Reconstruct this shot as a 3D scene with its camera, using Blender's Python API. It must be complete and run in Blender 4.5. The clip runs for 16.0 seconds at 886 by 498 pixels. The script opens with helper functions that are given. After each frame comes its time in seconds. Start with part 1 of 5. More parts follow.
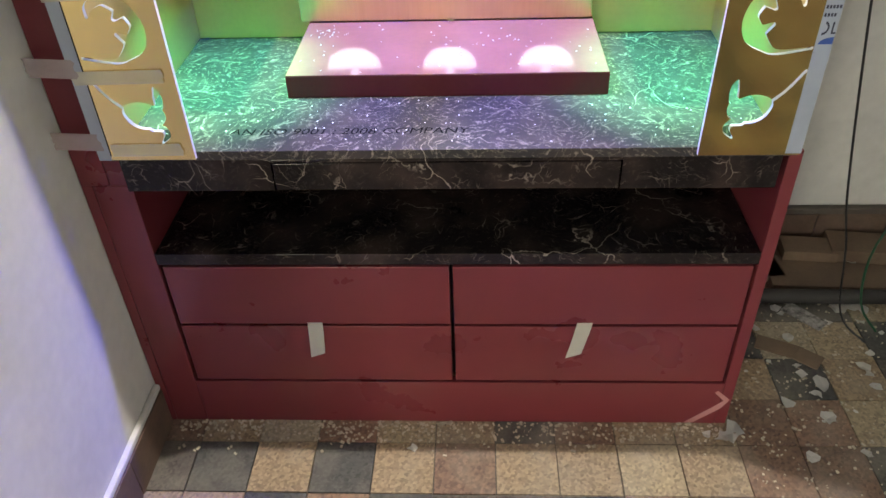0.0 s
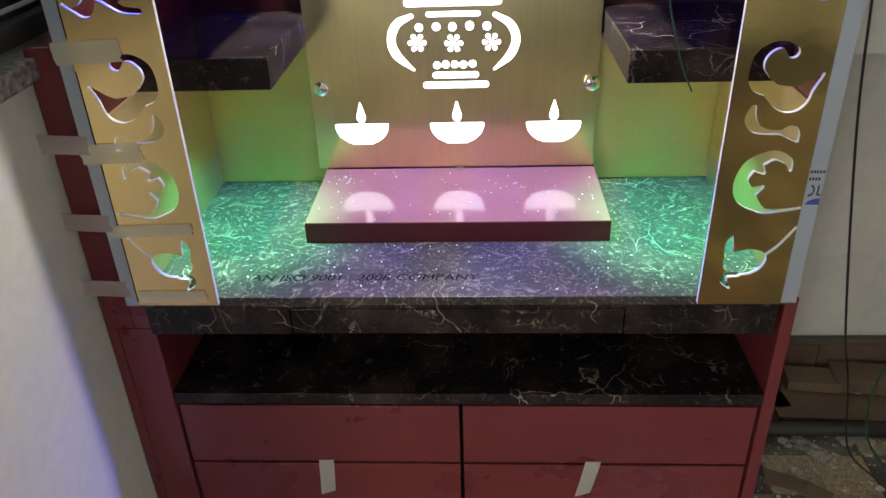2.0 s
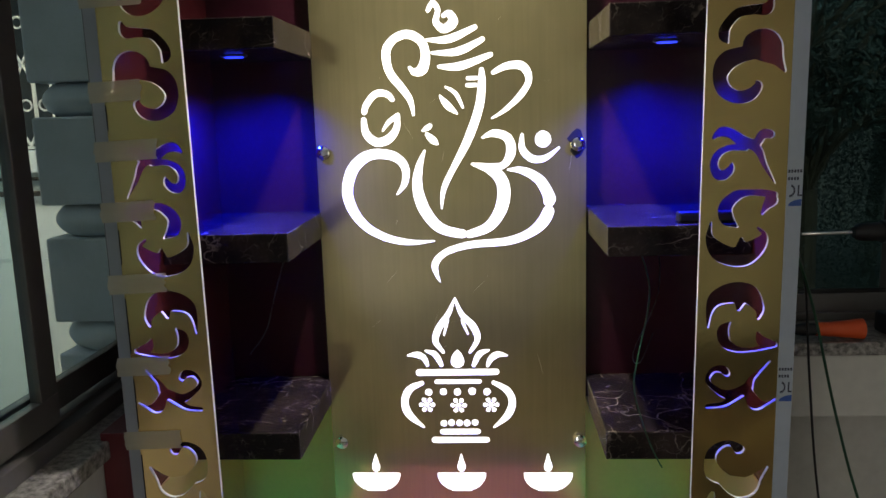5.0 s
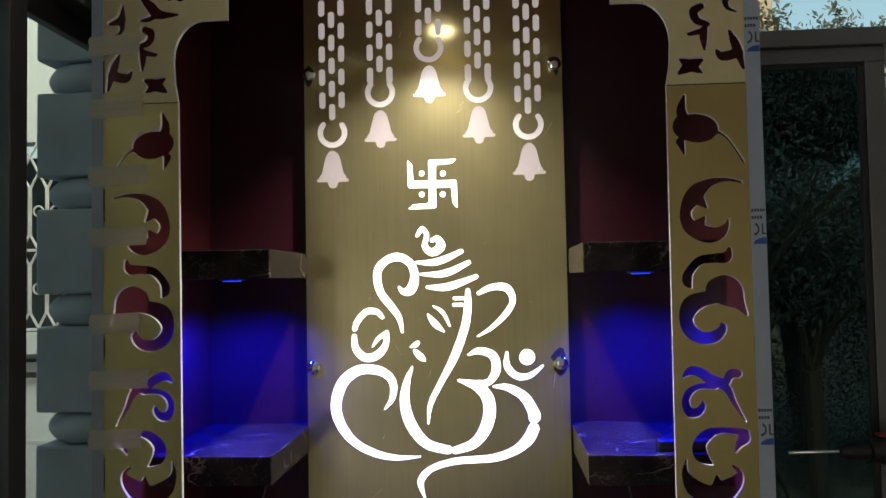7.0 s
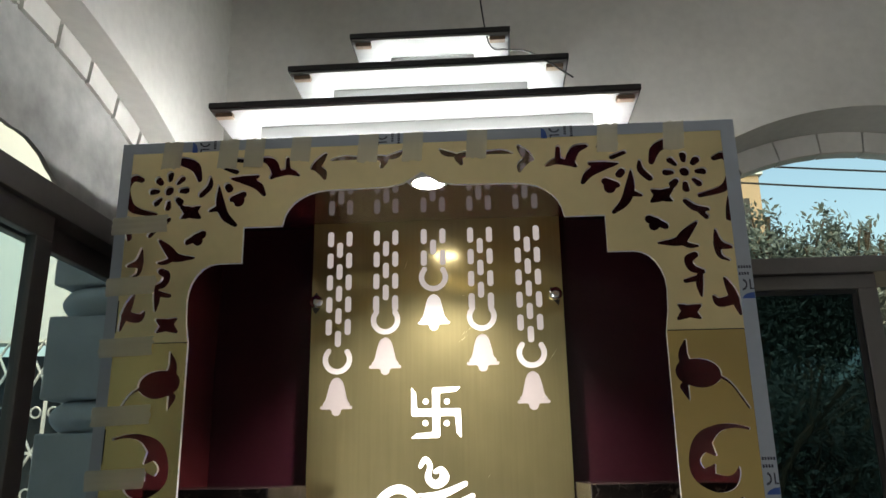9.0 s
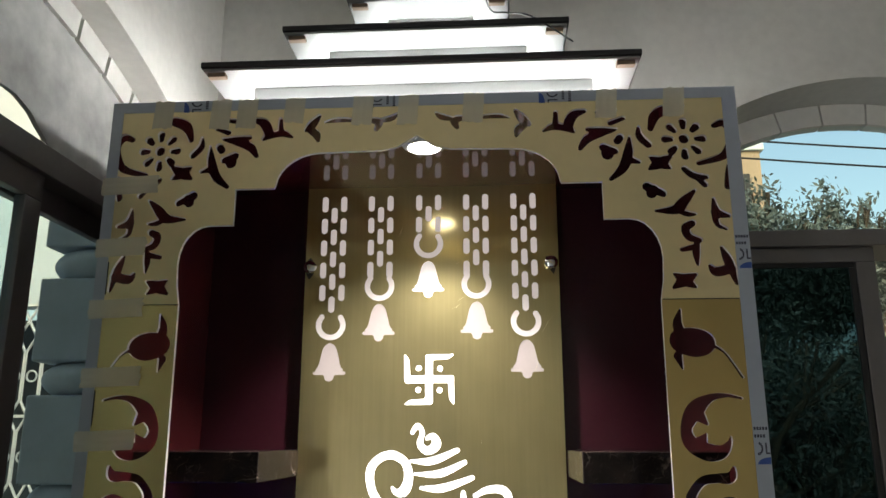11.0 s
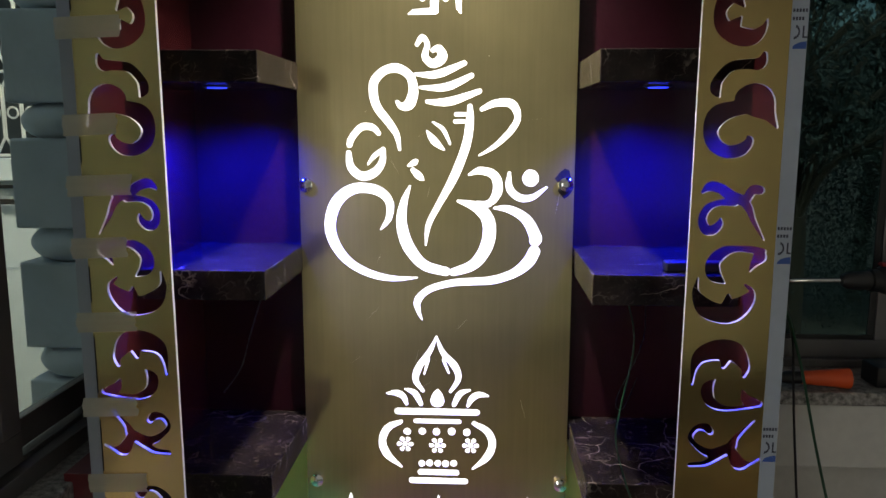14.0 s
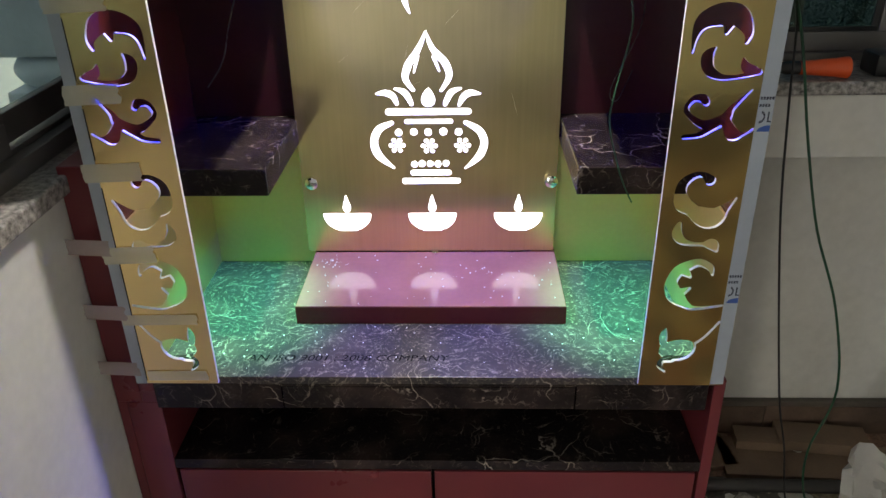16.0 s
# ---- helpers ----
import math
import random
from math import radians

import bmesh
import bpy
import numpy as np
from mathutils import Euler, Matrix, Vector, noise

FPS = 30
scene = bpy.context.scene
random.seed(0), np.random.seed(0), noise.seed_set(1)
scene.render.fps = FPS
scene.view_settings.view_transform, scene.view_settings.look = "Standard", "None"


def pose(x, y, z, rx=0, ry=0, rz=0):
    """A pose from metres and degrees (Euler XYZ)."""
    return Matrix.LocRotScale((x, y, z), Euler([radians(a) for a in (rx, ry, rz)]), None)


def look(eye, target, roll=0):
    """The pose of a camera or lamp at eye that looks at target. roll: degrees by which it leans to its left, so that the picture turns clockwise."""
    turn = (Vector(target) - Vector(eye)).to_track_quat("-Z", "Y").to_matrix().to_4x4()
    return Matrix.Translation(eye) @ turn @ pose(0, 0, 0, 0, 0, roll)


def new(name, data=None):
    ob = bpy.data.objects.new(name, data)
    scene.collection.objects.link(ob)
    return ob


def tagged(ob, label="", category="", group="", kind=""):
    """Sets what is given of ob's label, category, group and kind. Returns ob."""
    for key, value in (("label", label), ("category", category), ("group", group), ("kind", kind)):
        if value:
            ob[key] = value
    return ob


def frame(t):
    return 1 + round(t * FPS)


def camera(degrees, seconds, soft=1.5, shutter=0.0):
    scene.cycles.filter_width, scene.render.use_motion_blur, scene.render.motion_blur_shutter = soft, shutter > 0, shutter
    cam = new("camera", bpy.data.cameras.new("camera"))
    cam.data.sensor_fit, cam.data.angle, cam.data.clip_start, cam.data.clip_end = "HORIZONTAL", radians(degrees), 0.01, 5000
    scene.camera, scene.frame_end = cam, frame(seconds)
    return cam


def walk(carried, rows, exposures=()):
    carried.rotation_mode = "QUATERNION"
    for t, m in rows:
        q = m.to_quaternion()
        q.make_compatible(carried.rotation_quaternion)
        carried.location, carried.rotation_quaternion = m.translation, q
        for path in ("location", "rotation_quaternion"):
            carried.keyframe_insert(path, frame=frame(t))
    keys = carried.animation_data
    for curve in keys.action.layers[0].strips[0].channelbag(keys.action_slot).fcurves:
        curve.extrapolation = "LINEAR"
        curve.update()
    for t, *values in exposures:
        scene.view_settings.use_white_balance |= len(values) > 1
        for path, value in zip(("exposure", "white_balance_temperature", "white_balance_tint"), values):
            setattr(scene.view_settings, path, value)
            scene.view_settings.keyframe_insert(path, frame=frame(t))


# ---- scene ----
cam = camera(59.8, 16.0)
PATH = [
    (0, (0.053, -1.13, 1.353), (-0.04, 0.455, 0.137), -2.2),
    (0.5, (0.049, -1.137, 1.359), (-0.036, 0.457, 0.154), -2.4),
    (1, (0.036, -1.133, 1.376), (-0.051, 0.478, 0.195), -2.5),
    (1.5, (0.035, -1.135, 1.408), (-0.063, 0.539, 0.317), -2.0),
    (2, (0.046, -1.14, 1.444), (-0.059, 0.595, 0.454), -2.1),
    (2.5, (0.047, -1.155, 1.483), (-0.065, 0.637, 0.602), -2.2),
    (3, (0.053, -1.174, 1.521), (-0.068, 0.663, 0.74), -2.1),
    (3.5, (0.054, -1.204, 1.563), (-0.067, 0.676, 0.89), -1.8),
    (4, (0.067, -1.235, 1.614), (-0.056, 0.678, 1.045), -1.8),
    (4.5, (0.066, -1.272, 1.661), (-0.061, 0.669, 1.195), -1.9),
    (5, (0.073, -1.297, 1.71), (-0.053, 0.669, 1.365), -1.7),
    (5.2, (0.083, -1.298, 1.733), (-0.046, 0.676, 1.436), -1.8),
    (7.3, (0.122, -1.348, 1.842), (-0.011, 0.643, 1.99), -1.0),
    (7.5, (0.12, -1.352, 1.855), (-0.012, 0.634, 2.049), -1.0),
    (8, (0.114, -1.359, 1.885), (-0.014, 0.611, 2.209), -1.0),
    (8.5, (0.117, -1.368, 1.91), (-0.008, 0.574, 2.372), -1.0),
    (8.7, (0.119, -1.368, 1.917), (-0.007, 0.56, 2.431), -0.95),
    (9.6, (0.126, -1.36, 1.924), (-0.002, 0.546, 2.492), -0.5),
    (10.8, (0.129, -1.348, 1.916), (0.002, 0.589, 2.405), -0.05),
    (11, (0.129, -1.347, 1.915), (0.003, 0.59, 2.398), 0.0),
    (11.5, (0.123, -1.335, 1.904), (0.0, 0.62, 2.308), 0.1),
    (12, (0.118, -1.313, 1.873), (-0.005, 0.669, 2.11), 0.0),
    (12.5, (0.111, -1.292, 1.852), (-0.008, 0.702, 1.951), -0.2),
    (13, (0.099, -1.275, 1.825), (-0.01, 0.721, 1.767), -0.2),
    (13.5, (0.098, -1.266, 1.786), (-0.011, 0.721, 1.59), 0.0),
    (14, (0.086, -1.253, 1.764), (-0.014, 0.719, 1.445), 0.1),
    (14.5, (0.085, -1.252, 1.729), (-0.013, 0.694, 1.275), -0.4),
    (15, (0.084, -1.257, 1.694), (-0.011, 0.644, 1.08), -0.4),
    (15.5, (0.083, -1.261, 1.669), (0.001, 0.585, 0.905), -0.9),
    (16, (0.078, -1.259, 1.633), (0.012, 0.518, 0.718), -1.1),
]
walk(cam, [(t, look(eye, target, roll)) for t, eye, target, roll in PATH],
     exposures=[(0.0, 1.8), (1.0, 1.78), (1.6, 1.5), (2.5, 1.12), (3.5, 0.74), (4.2, 0.48), (5.0, 0.18), (7.3, 0.02), (7.7, 0.1), (8.5, 0.34), (11.0, 0.34), (12.0, 0.1), (12.5, 0.12), (13.5, 0.16), (14.5, 0.14), (15.3, 0.64), (16.0, 1.0)])

# ---- world, sky, lights ----
world = bpy.data.worlds.new("world")
scene.world = world
world.use_nodes = True
wn = world.node_tree
sky = wn.nodes.new("ShaderNodeTexSky")
sky.sky_type, sky.sun_disc = "NISHITA", False
sky.sun_elevation, sky.sun_rotation = radians(40), radians(194)
cast = wn.nodes.new("ShaderNodeMixRGB")
cast.blend_type, cast.inputs[0].default_value, cast.inputs[2].default_value = "MULTIPLY", 1.0, (1.0, 0.98, 0.74, 1)
wn.links.new(sky.outputs[0], cast.inputs[1])
wn.links.new(cast.outputs[0], wn.nodes["Background"].inputs[0])
wn.nodes["Background"].inputs[1].default_value = 0.25
sky.dust_density = 5.0


def lamp(name, kind, m, power, colour=(1, 1, 1), size=0.1, size_y=None, spread=None, cone=None):
    data = bpy.data.lights.new(name, kind)
    data.energy, data.color = power, colour
    if kind == "AREA":
        data.size = size
        if size_y:
            data.shape, data.size_y = "RECTANGLE", size_y
    elif kind == "SUN":
        data.angle = size
    else:
        data.shadow_soft_size = size
        if cone:
            data.spot_size, data.spot_blend = radians(cone), 0.75
    ob = new(name, data)
    ob.matrix_world = m
    return ob


lamp("sun", "SUN", look((1.0, -4, 5), (0, 0, 0)), 0.6, (1.0, 0.94, 0.86), radians(10))
# added fill lamps behind the camera, unseen, coloured like daylight
lamp("unseen_fill_lamp", "AREA", look((-2.4, -2.9, 1.15), (0.0, -2.7, 1.05)), 15.0, (0.94, 0.97, 1.0), 1.1, 2.0)
lamp("unseen_fill_lamp", "AREA", look((-1.75, -4.5, 1.15), (-1.6, 0.0, 1.0)), 13.0, (0.94, 0.97, 1.0), 0.62, 2.0)
lamp("unseen_fill_lamp", "AREA", look((2.5, -3.2, 1.15), (0.0, -3.3, 1.05)), 2.5, (0.94, 0.97, 1.0), 1.1, 2.0)


# spots in the shrine
for sx in (-0.43, 0.42):
    lamp("blue_spot", "SPOT", look((sx * 1.02, 0.26, 1.80), (sx * 1.06, 0.35, 1.5)), 60, (0.002, 0.006, 1.0), 0.02, cone=127)
    lamp("green_spot", "SPOT", look((sx * 0.97, 0.20, 1.0), (sx * 1.0, 0.225, 0.70)), 11.0, (0.15, 0.9, 0.42), 0.02, cone=94)
lamp("ceiling_spot", "SPOT", look((-0.01, 0.15, 2.495), (-0.01, 0.27, 1.8)), 62.0, (1.0, 0.94, 0.86), 0.03, cone=100)


# ---- materials ----
def material(name, base, rough=0.5, metal=0.0, vary=0.12, scale=6.0, fine=90.0, bump=0.05, spread=(0.0, 0.0), coat=0.0, emit=None, power=0.0, spec=0.5, stretch=None, alpha=1.0):
    """A surface with soft stains, fine grain and relief; base darkens and lightens by vary."""
    m = bpy.data.materials.new(name)
    m.use_nodes = True
    nt = m.node_tree
    N, L = nt.nodes, nt.links
    b = N["Principled BSDF"]
    co = N.new("ShaderNodeTexCoord")
    big, small = N.new("ShaderNodeTexNoise"), N.new("ShaderNodeTexNoise")
    for n, s, d in ((big, scale, 5), (small, fine, 3)):
        n.inputs["Scale"].default_value, n.inputs["Detail"].default_value = s, d
        L.new(co.outputs["Object"], n.inputs["Vector"])
    if stretch:
        sm = N.new("ShaderNodeMapping")
        sm.inputs["Scale"].default_value = stretch
        L.new(co.outputs["Object"], sm.inputs["Vector"])
        L.new(sm.outputs[0], small.inputs["Vector"])
    mix = N.new("ShaderNodeMath")
    mix.operation = "MULTIPLY_ADD"
    L.new(small.outputs["Fac"], mix.inputs[0])
    mix.inputs[1].default_value = 0.35
    L.new(big.outputs["Fac"], mix.inputs[2])
    ramp = N.new("ShaderNodeValToRGB")
    e = ramp.color_ramp.elements
    e[0].position, e[1].position = 0.42, 0.95
    e[0].color = (*[c * (1 - vary) for c in base], 1)
    e[1].color = (*[min(1, c * (1 + vary)) for c in base], 1)
    L.new(mix.outputs[0], ramp.inputs[0])
    L.new(ramp.outputs[0], b.inputs["Base Color"])
    rr = N.new("ShaderNodeMapRange")
    rr.inputs["To Min"].default_value, rr.inputs["To Max"].default_value = max(0.02, rough * 0.8), min(1, rough * 1.25)
    L.new(big.outputs["Fac"], rr.inputs["Value"])
    L.new(rr.outputs[0], b.inputs["Roughness"])
    b.inputs["Metallic"].default_value = metal
    b.inputs["Alpha"].default_value = alpha
    b.inputs["Coat Weight"].default_value, b.inputs["Coat Roughness"].default_value = coat, 0.16
    b.inputs["Specular IOR Level"].default_value = spec
    if bump:
        bp = N.new("ShaderNodeBump")
        bp.inputs["Strength"].default_value, bp.inputs["Distance"].default_value = bump, 0.004
        L.new(mix.outputs[0], bp.inputs["Height"])
        L.new(bp.outputs[0], b.inputs["Normal"])
    if emit:
        b.inputs["Emission Color"].default_value = (*emit, 1)
        b.inputs["Emission Strength"].default_value = power
    return m


def marble(name, lift=0.0, veins=(0.9, 0.4, 0.2), gloss=0.16, gate_at=(0.53, 0.66), fleck=0.0):
    """Dark brown marble laminate with cracked pale veins and cloudy brown patches."""
    m = material(name, (0.022, 0.016, 0.015), gloss, bump=0.0)
    nt = m.node_tree
    N, L = nt.nodes, nt.links
    b = N["Principled BSDF"]
    co = N.new("ShaderNodeTexCoord")
    warp = N.new("ShaderNodeTexNoise")
    warp.inputs["Scale"].default_value, warp.inputs["Detail"].default_value = 5.0, 6
    L.new(co.outputs["Object"], warp.inputs["Vector"])
    add = N.new("ShaderNodeMixRGB")
    add.blend_type = "LINEAR_LIGHT"
    add.inputs[0].default_value = 0.13
    L.new(co.outputs["Object"], add.inputs[1])
    L.new(warp.outputs["Color"], add.inputs[2])
    total = None
    for s, lo, hi, gain in ((6.0, 0.0045, 0.0, veins[0]), (17.0, 0.0042, 0.0, veins[1]), (44.0, 0.003, 0.0, veins[2])):
        v = N.new("ShaderNodeTexVoronoi")
        v.feature = "DISTANCE_TO_EDGE"
        v.inputs["Scale"].default_value = s
        L.new(add.outputs[0], v.inputs["Vector"])
        r = N.new("ShaderNodeMapRange")
        r.inputs["From Min"].default_value, r.inputs["From Max"].default_value = hi, lo * s * 0.35
        r.inputs["To Min"].default_value, r.inputs["To Max"].default_value = gain, 0
        L.new(v.outputs["Distance"], r.inputs["Value"])
        gate = N.new("ShaderNodeTexNoise")
        gate.inputs["Scale"].default_value, gate.inputs["Detail"].default_value = s * 0.9, 3
        L.new(co.outputs["Object"], gate.inputs["Vector"])
        g = N.new("ShaderNodeMapRange")
        g.inputs["From Min"].default_value, g.inputs["From Max"].default_value = gate_at
        L.new(gate.outputs["Fac"], g.inputs["Value"])
        mu = N.new("ShaderNodeMath")
        mu.operation = "MULTIPLY"
        L.new(r.outputs[0], mu.inputs[0])
        L.new(g.outputs[0], mu.inputs[1])
        if total is None:
            total = mu
        else:
            a = N.new("ShaderNodeMath")
            a.operation = "MAXIMUM"
            L.new(total.outputs[0], a.inputs[0])
            L.new(mu.outputs[0], a.inputs[1])
            total = a
    if fleck:
        fn = N.new("ShaderNodeTexNoise")
        fn.inputs["Scale"].default_value, fn.inputs["Detail"].default_value, fn.inputs["Roughness"].default_value = 95.0, 5, 0.7
        L.new(add.outputs[0], fn.inputs["Vector"])
        fr = N.new("ShaderNodeMapRange")
        fr.inputs["From Min"].default_value, fr.inputs["From Max"].default_value, fr.inputs["To Max"].default_value = 0.54, 0.72, fleck
        L.new(fn.outputs["Fac"], fr.inputs["Value"])
        a = N.new("ShaderNodeMath")
        a.operation = "MAXIMUM"
        L.new(total.outputs[0], a.inputs[0])
        L.new(fr.outputs[0], a.inputs[1])
        total = a
    cloud = N.new("ShaderNodeTexNoise")
    cloud.inputs["Scale"].default_value, cloud.inputs["Detail"].default_value = 9.0, 8
    L.new(co.outputs["Object"], cloud.inputs["Vector"])
    cr = N.new("ShaderNodeValToRGB")
    cr.color_ramp.elements[0].position, cr.color_ramp.elements[1].position = 0.45, 0.75
    cr.color_ramp.elements[0].color, cr.color_ramp.elements[1].color = (0.014 + lift, 0.011 + lift, 0.011 + lift, 1), (0.055 + lift, 0.038 + lift, 0.033 + lift, 1)
    L.new(cloud.outputs["Fac"], cr.inputs[0])
    mx = N.new("ShaderNodeMixRGB")
    L.new(total.outputs[0], mx.inputs[0])
    L.new(cr.outputs[0], mx.inputs[1])
    mx.inputs[2].default_value = (0.55, 0.47, 0.38, 1)
    L.new(mx.outputs[0], b.inputs["Base Color"])
    b.inputs["Specular IOR Level"].default_value = 0.2
    return m


def terrazzo(name):
    """Old mosaic floor tiles: each tile its own cast, with stone chips and grime."""
    m = material(name, (0.3, 0.24, 0.17), 0.55, bump=0.06)
    nt = m.node_tree
    N, L = nt.nodes, nt.links
    b = N["Principled BSDF"]
    info, co = N.new("ShaderNodeObjectInfo"), N.new("ShaderNodeTexCoord")
    geo = N.new("ShaderNodeNewGeometry")
    ramp = N.new("ShaderNodeValToRGB")
    ramp.color_ramp.interpolation = "CONSTANT"
    cols = [(0.27, 0.20, 0.13), (0.20, 0.12, 0.085), (0.31, 0.25, 0.17), (0.055, 0.055, 0.055), (0.25, 0.19, 0.13), (0.17, 0.105, 0.075), (0.33, 0.28, 0.20), (0.08, 0.07, 0.065)]
    e = ramp.color_ramp.elements
    while len(e) < len(cols):
        e.new(0.5)
    for i, c in enumerate(cols):
        e[i].position, e[i].color = i / len(cols), (*c, 1)
    pick = N.new("ShaderNodeMath")
    pick.operation = "ADD"
    L.new(info.outputs["Random"], pick.inputs[0])
    L.new(geo.outputs["Random Per Island"], pick.inputs[1])
    fr = N.new("ShaderNodeMath")
    fr.operation = "FRACT"
    L.new(pick.outputs[0], fr.inputs[0])
    L.new(fr.outputs[0], ramp.inputs[0])
    vo = N.new("ShaderNodeTexVoronoi")
    vo.inputs["Scale"].default_value = 170
    L.new(geo.outputs["Position"], vo.inputs["Vector"])
    chip = N.new("ShaderNodeValToRGB")
    chip.color_ramp.elements[0].color, chip.color_ramp.elements[1].color = (0.45, 0.42, 0.4, 1), (1.75, 1.7, 1.55, 1)
    L.new(vo.outputs["Color"], chip.inputs[0])
    mu = N.new("ShaderNodeMixRGB")
    mu.blend_type = "MULTIPLY"
    mu.inputs[0].default_value = 0.75
    L.new(ramp.outputs[0], mu.inputs[1])
    L.new(chip.outputs[0], mu.inputs[2])
    dn = N.new("ShaderNodeTexNoise")
    dn.inputs["Scale"].default_value, dn.inputs["Detail"].default_value = 7, 8
    L.new(geo.outputs["Position"], dn.inputs["Vector"])
    dr = N.new("ShaderNodeMapRange")
    dr.inputs["From Min"].default_value, dr.inputs["From Max"].default_value, dr.inputs["To Max"].default_value = 0.45, 0.75, 0.55
    L.new(dn.outputs["Fac"], dr.inputs["Value"])
    dust = N.new("ShaderNodeMixRGB")
    L.new(dr.outputs[0], dust.inputs[0])
    L.new(mu.outputs[0], dust.inputs[1])
    dust.inputs[2].default_value = (0.33, 0.29, 0.23, 1)
    L.new(dust.outputs[0], b.inputs["Base Color"])
    return m


def glass(name, tint, rough=0.0):
    m = bpy.data.materials.new(name)
    m.use_nodes = True
    b = m.node_tree.nodes["Principled BSDF"]
    b.inputs["Base Color"].default_value = (*tint, 1)
    b.inputs["Roughness"].default_value = rough
    b.inputs["Transmission Weight"].default_value = 1.0
    b.inputs["IOR"].default_value = 1.05
    return m


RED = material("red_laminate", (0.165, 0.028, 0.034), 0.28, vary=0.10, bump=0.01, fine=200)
# two darker reds: shade in the bays and on the platform is painted in
SHADED_DARK_RED = material("shaded_dark_red_laminate", (0.038, 0.008, 0.014), 0.22, vary=0.15, bump=0.01)
SHADED_RED = material("shaded_red_laminate", (0.085, 0.013, 0.016), 0.24, vary=0.12, bump=0.01)
GLOSS_RED = material("glossy_dark_red_laminate", (0.085, 0.012, 0.020), 0.06, vary=0.1, bump=0.0, spec=0.8)
# white board, its colour darkened to hold back the glare of the tubes
BOARD = material("darkened_canopy_board", (0.21, 0.21, 0.207), 0.5, vary=0.04, bump=0)
GOLD_LAM = material("gold_laminate", (0.66, 0.52, 0.25), 0.45, 0.92, vary=0.08, bump=0.01)
# flat black, used for painted shade in gaps and for dark lines
BLACK = material("black_shade_and_lines", (0.006, 0.005, 0.005), 0.7)
MARBLE = marble("marble_laminate", 0.0, (0.9, 0.42, 0.2), 0.14, (0.53, 0.66), 0.05)
# lift paints in the film's haze and its reflection of the lit plate
FILMED = marble("filmed_marble_laminate", 0.034, (0.85, 0.42, 0.2), 0.24, (0.49, 0.64), 0.5)
BRASS = material("gold_mirror_sheet", (0.80, 0.68, 0.34), 0.13, 1.0, vary=0.16, scale=4, fine=150, bump=0.014, coat=0.8, stretch=(1, 1, 0.03))
def scatter(m, rough, share):
    """Fine brushing: part of the reflection spreads wide."""
    nt = m.node_tree
    b = nt.nodes["Principled BSDF"]
    wide = nt.nodes.new("ShaderNodeBsdfAnisotropic")
    wide.inputs["Roughness"].default_value = rough
    nt.links.new(b.inputs["Base Color"].links[0].from_socket, wide.inputs["Color"])
    mx = nt.nodes.new("ShaderNodeMixShader")
    mx.inputs[0].default_value = share
    nt.links.new(b.outputs[0], mx.inputs[1])
    nt.links.new(wide.outputs[0], mx.inputs[2])
    nt.links.new(mx.outputs[0], nt.nodes["Material Output"].inputs[0])


scatter(BRASS, 0.36, 0.3)
SCRATCH = material("scratched_gold", (0.85, 0.76, 0.52), 0.55, 1.0, vary=0.1, bump=0)
BRASS_MIRROR = material("gold_mirror_acrylic", (0.66, 0.495, 0.19), 0.10, 1.0, vary=0.06, scale=3, fine=60, bump=0.05, coat=0.6)
SOFT_GOLD = material("gold_acrylic_soft", (0.82, 0.62, 0.26), 0.24, 1.0, vary=0.07, scale=3, fine=60, bump=0.05, coat=0.5)
FILMED_GOLD = material("gold_acrylic_under_film", (0.80, 0.68, 0.38), 0.36, 0.8, vary=0.07, scale=5, fine=60, bump=0.05)
ACRYLIC = material("white_acrylic_edge", (0.82, 0.82, 0.80), 0.35, vary=0.03, bump=0)
FILM = material("grey_protective_film", (0.36, 0.40, 0.46), 0.4, vary=0.08, bump=0.03)
# film over red, paled further so its white sheen is in the colour
HAZE = material("hazy_film_on_red", (0.28, 0.12, 0.105), 0.10, vary=0.12, scale=9, bump=0.01)
TAPE = material("masking_tape", (0.82, 0.78, 0.60), 0.55, vary=0.06, bump=0.05, alpha=0.58)
WHITE_TAPE = material("white_tape", (0.75, 0.74, 0.66), 0.6, vary=0.05, bump=0.05)
GLOW = material("lit_acrylic", (0.9, 0.9, 0.9), 0.4, bump=0, emit=(1.0, 0.97, 0.95), power=1.5)
# darker copies of one white acrylic: softer light is put into their colour
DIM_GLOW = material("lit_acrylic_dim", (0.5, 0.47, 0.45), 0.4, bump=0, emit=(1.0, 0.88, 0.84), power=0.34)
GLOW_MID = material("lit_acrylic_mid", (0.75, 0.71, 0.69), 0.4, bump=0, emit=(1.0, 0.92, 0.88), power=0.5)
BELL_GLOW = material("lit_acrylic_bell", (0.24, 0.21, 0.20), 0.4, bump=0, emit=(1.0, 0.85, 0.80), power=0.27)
MATTE_PRINT = material("matte_black_print", (0.006, 0.006, 0.007), 0.9, bump=0, spec=0.02)
FILM_TAPE = material("clear_tape", (0.55, 0.46, 0.44), 0.35, vary=0.08, bump=0.05, alpha=0.6)
TUBE = material("led_tube", (0.9, 0.9, 0.9), 0.4, bump=0, emit=(0.97, 1.0, 0.98), power=29.0)
BLUE_LED = material("blue_led", (0.2, 0.2, 0.9), 0.3, bump=0, emit=(0.02, 0.04, 1.0), power=2.0)
GREEN_LED = material("green_led", (0.2, 0.9, 0.4), 0.3, bump=0, emit=(0.1, 1.0, 0.5), power=2.0)
WARM_LED = material("warm_led", (0.9, 0.9, 0.8), 0.3, bump=0, emit=(1.0, 0.95, 0.86), power=7.0)
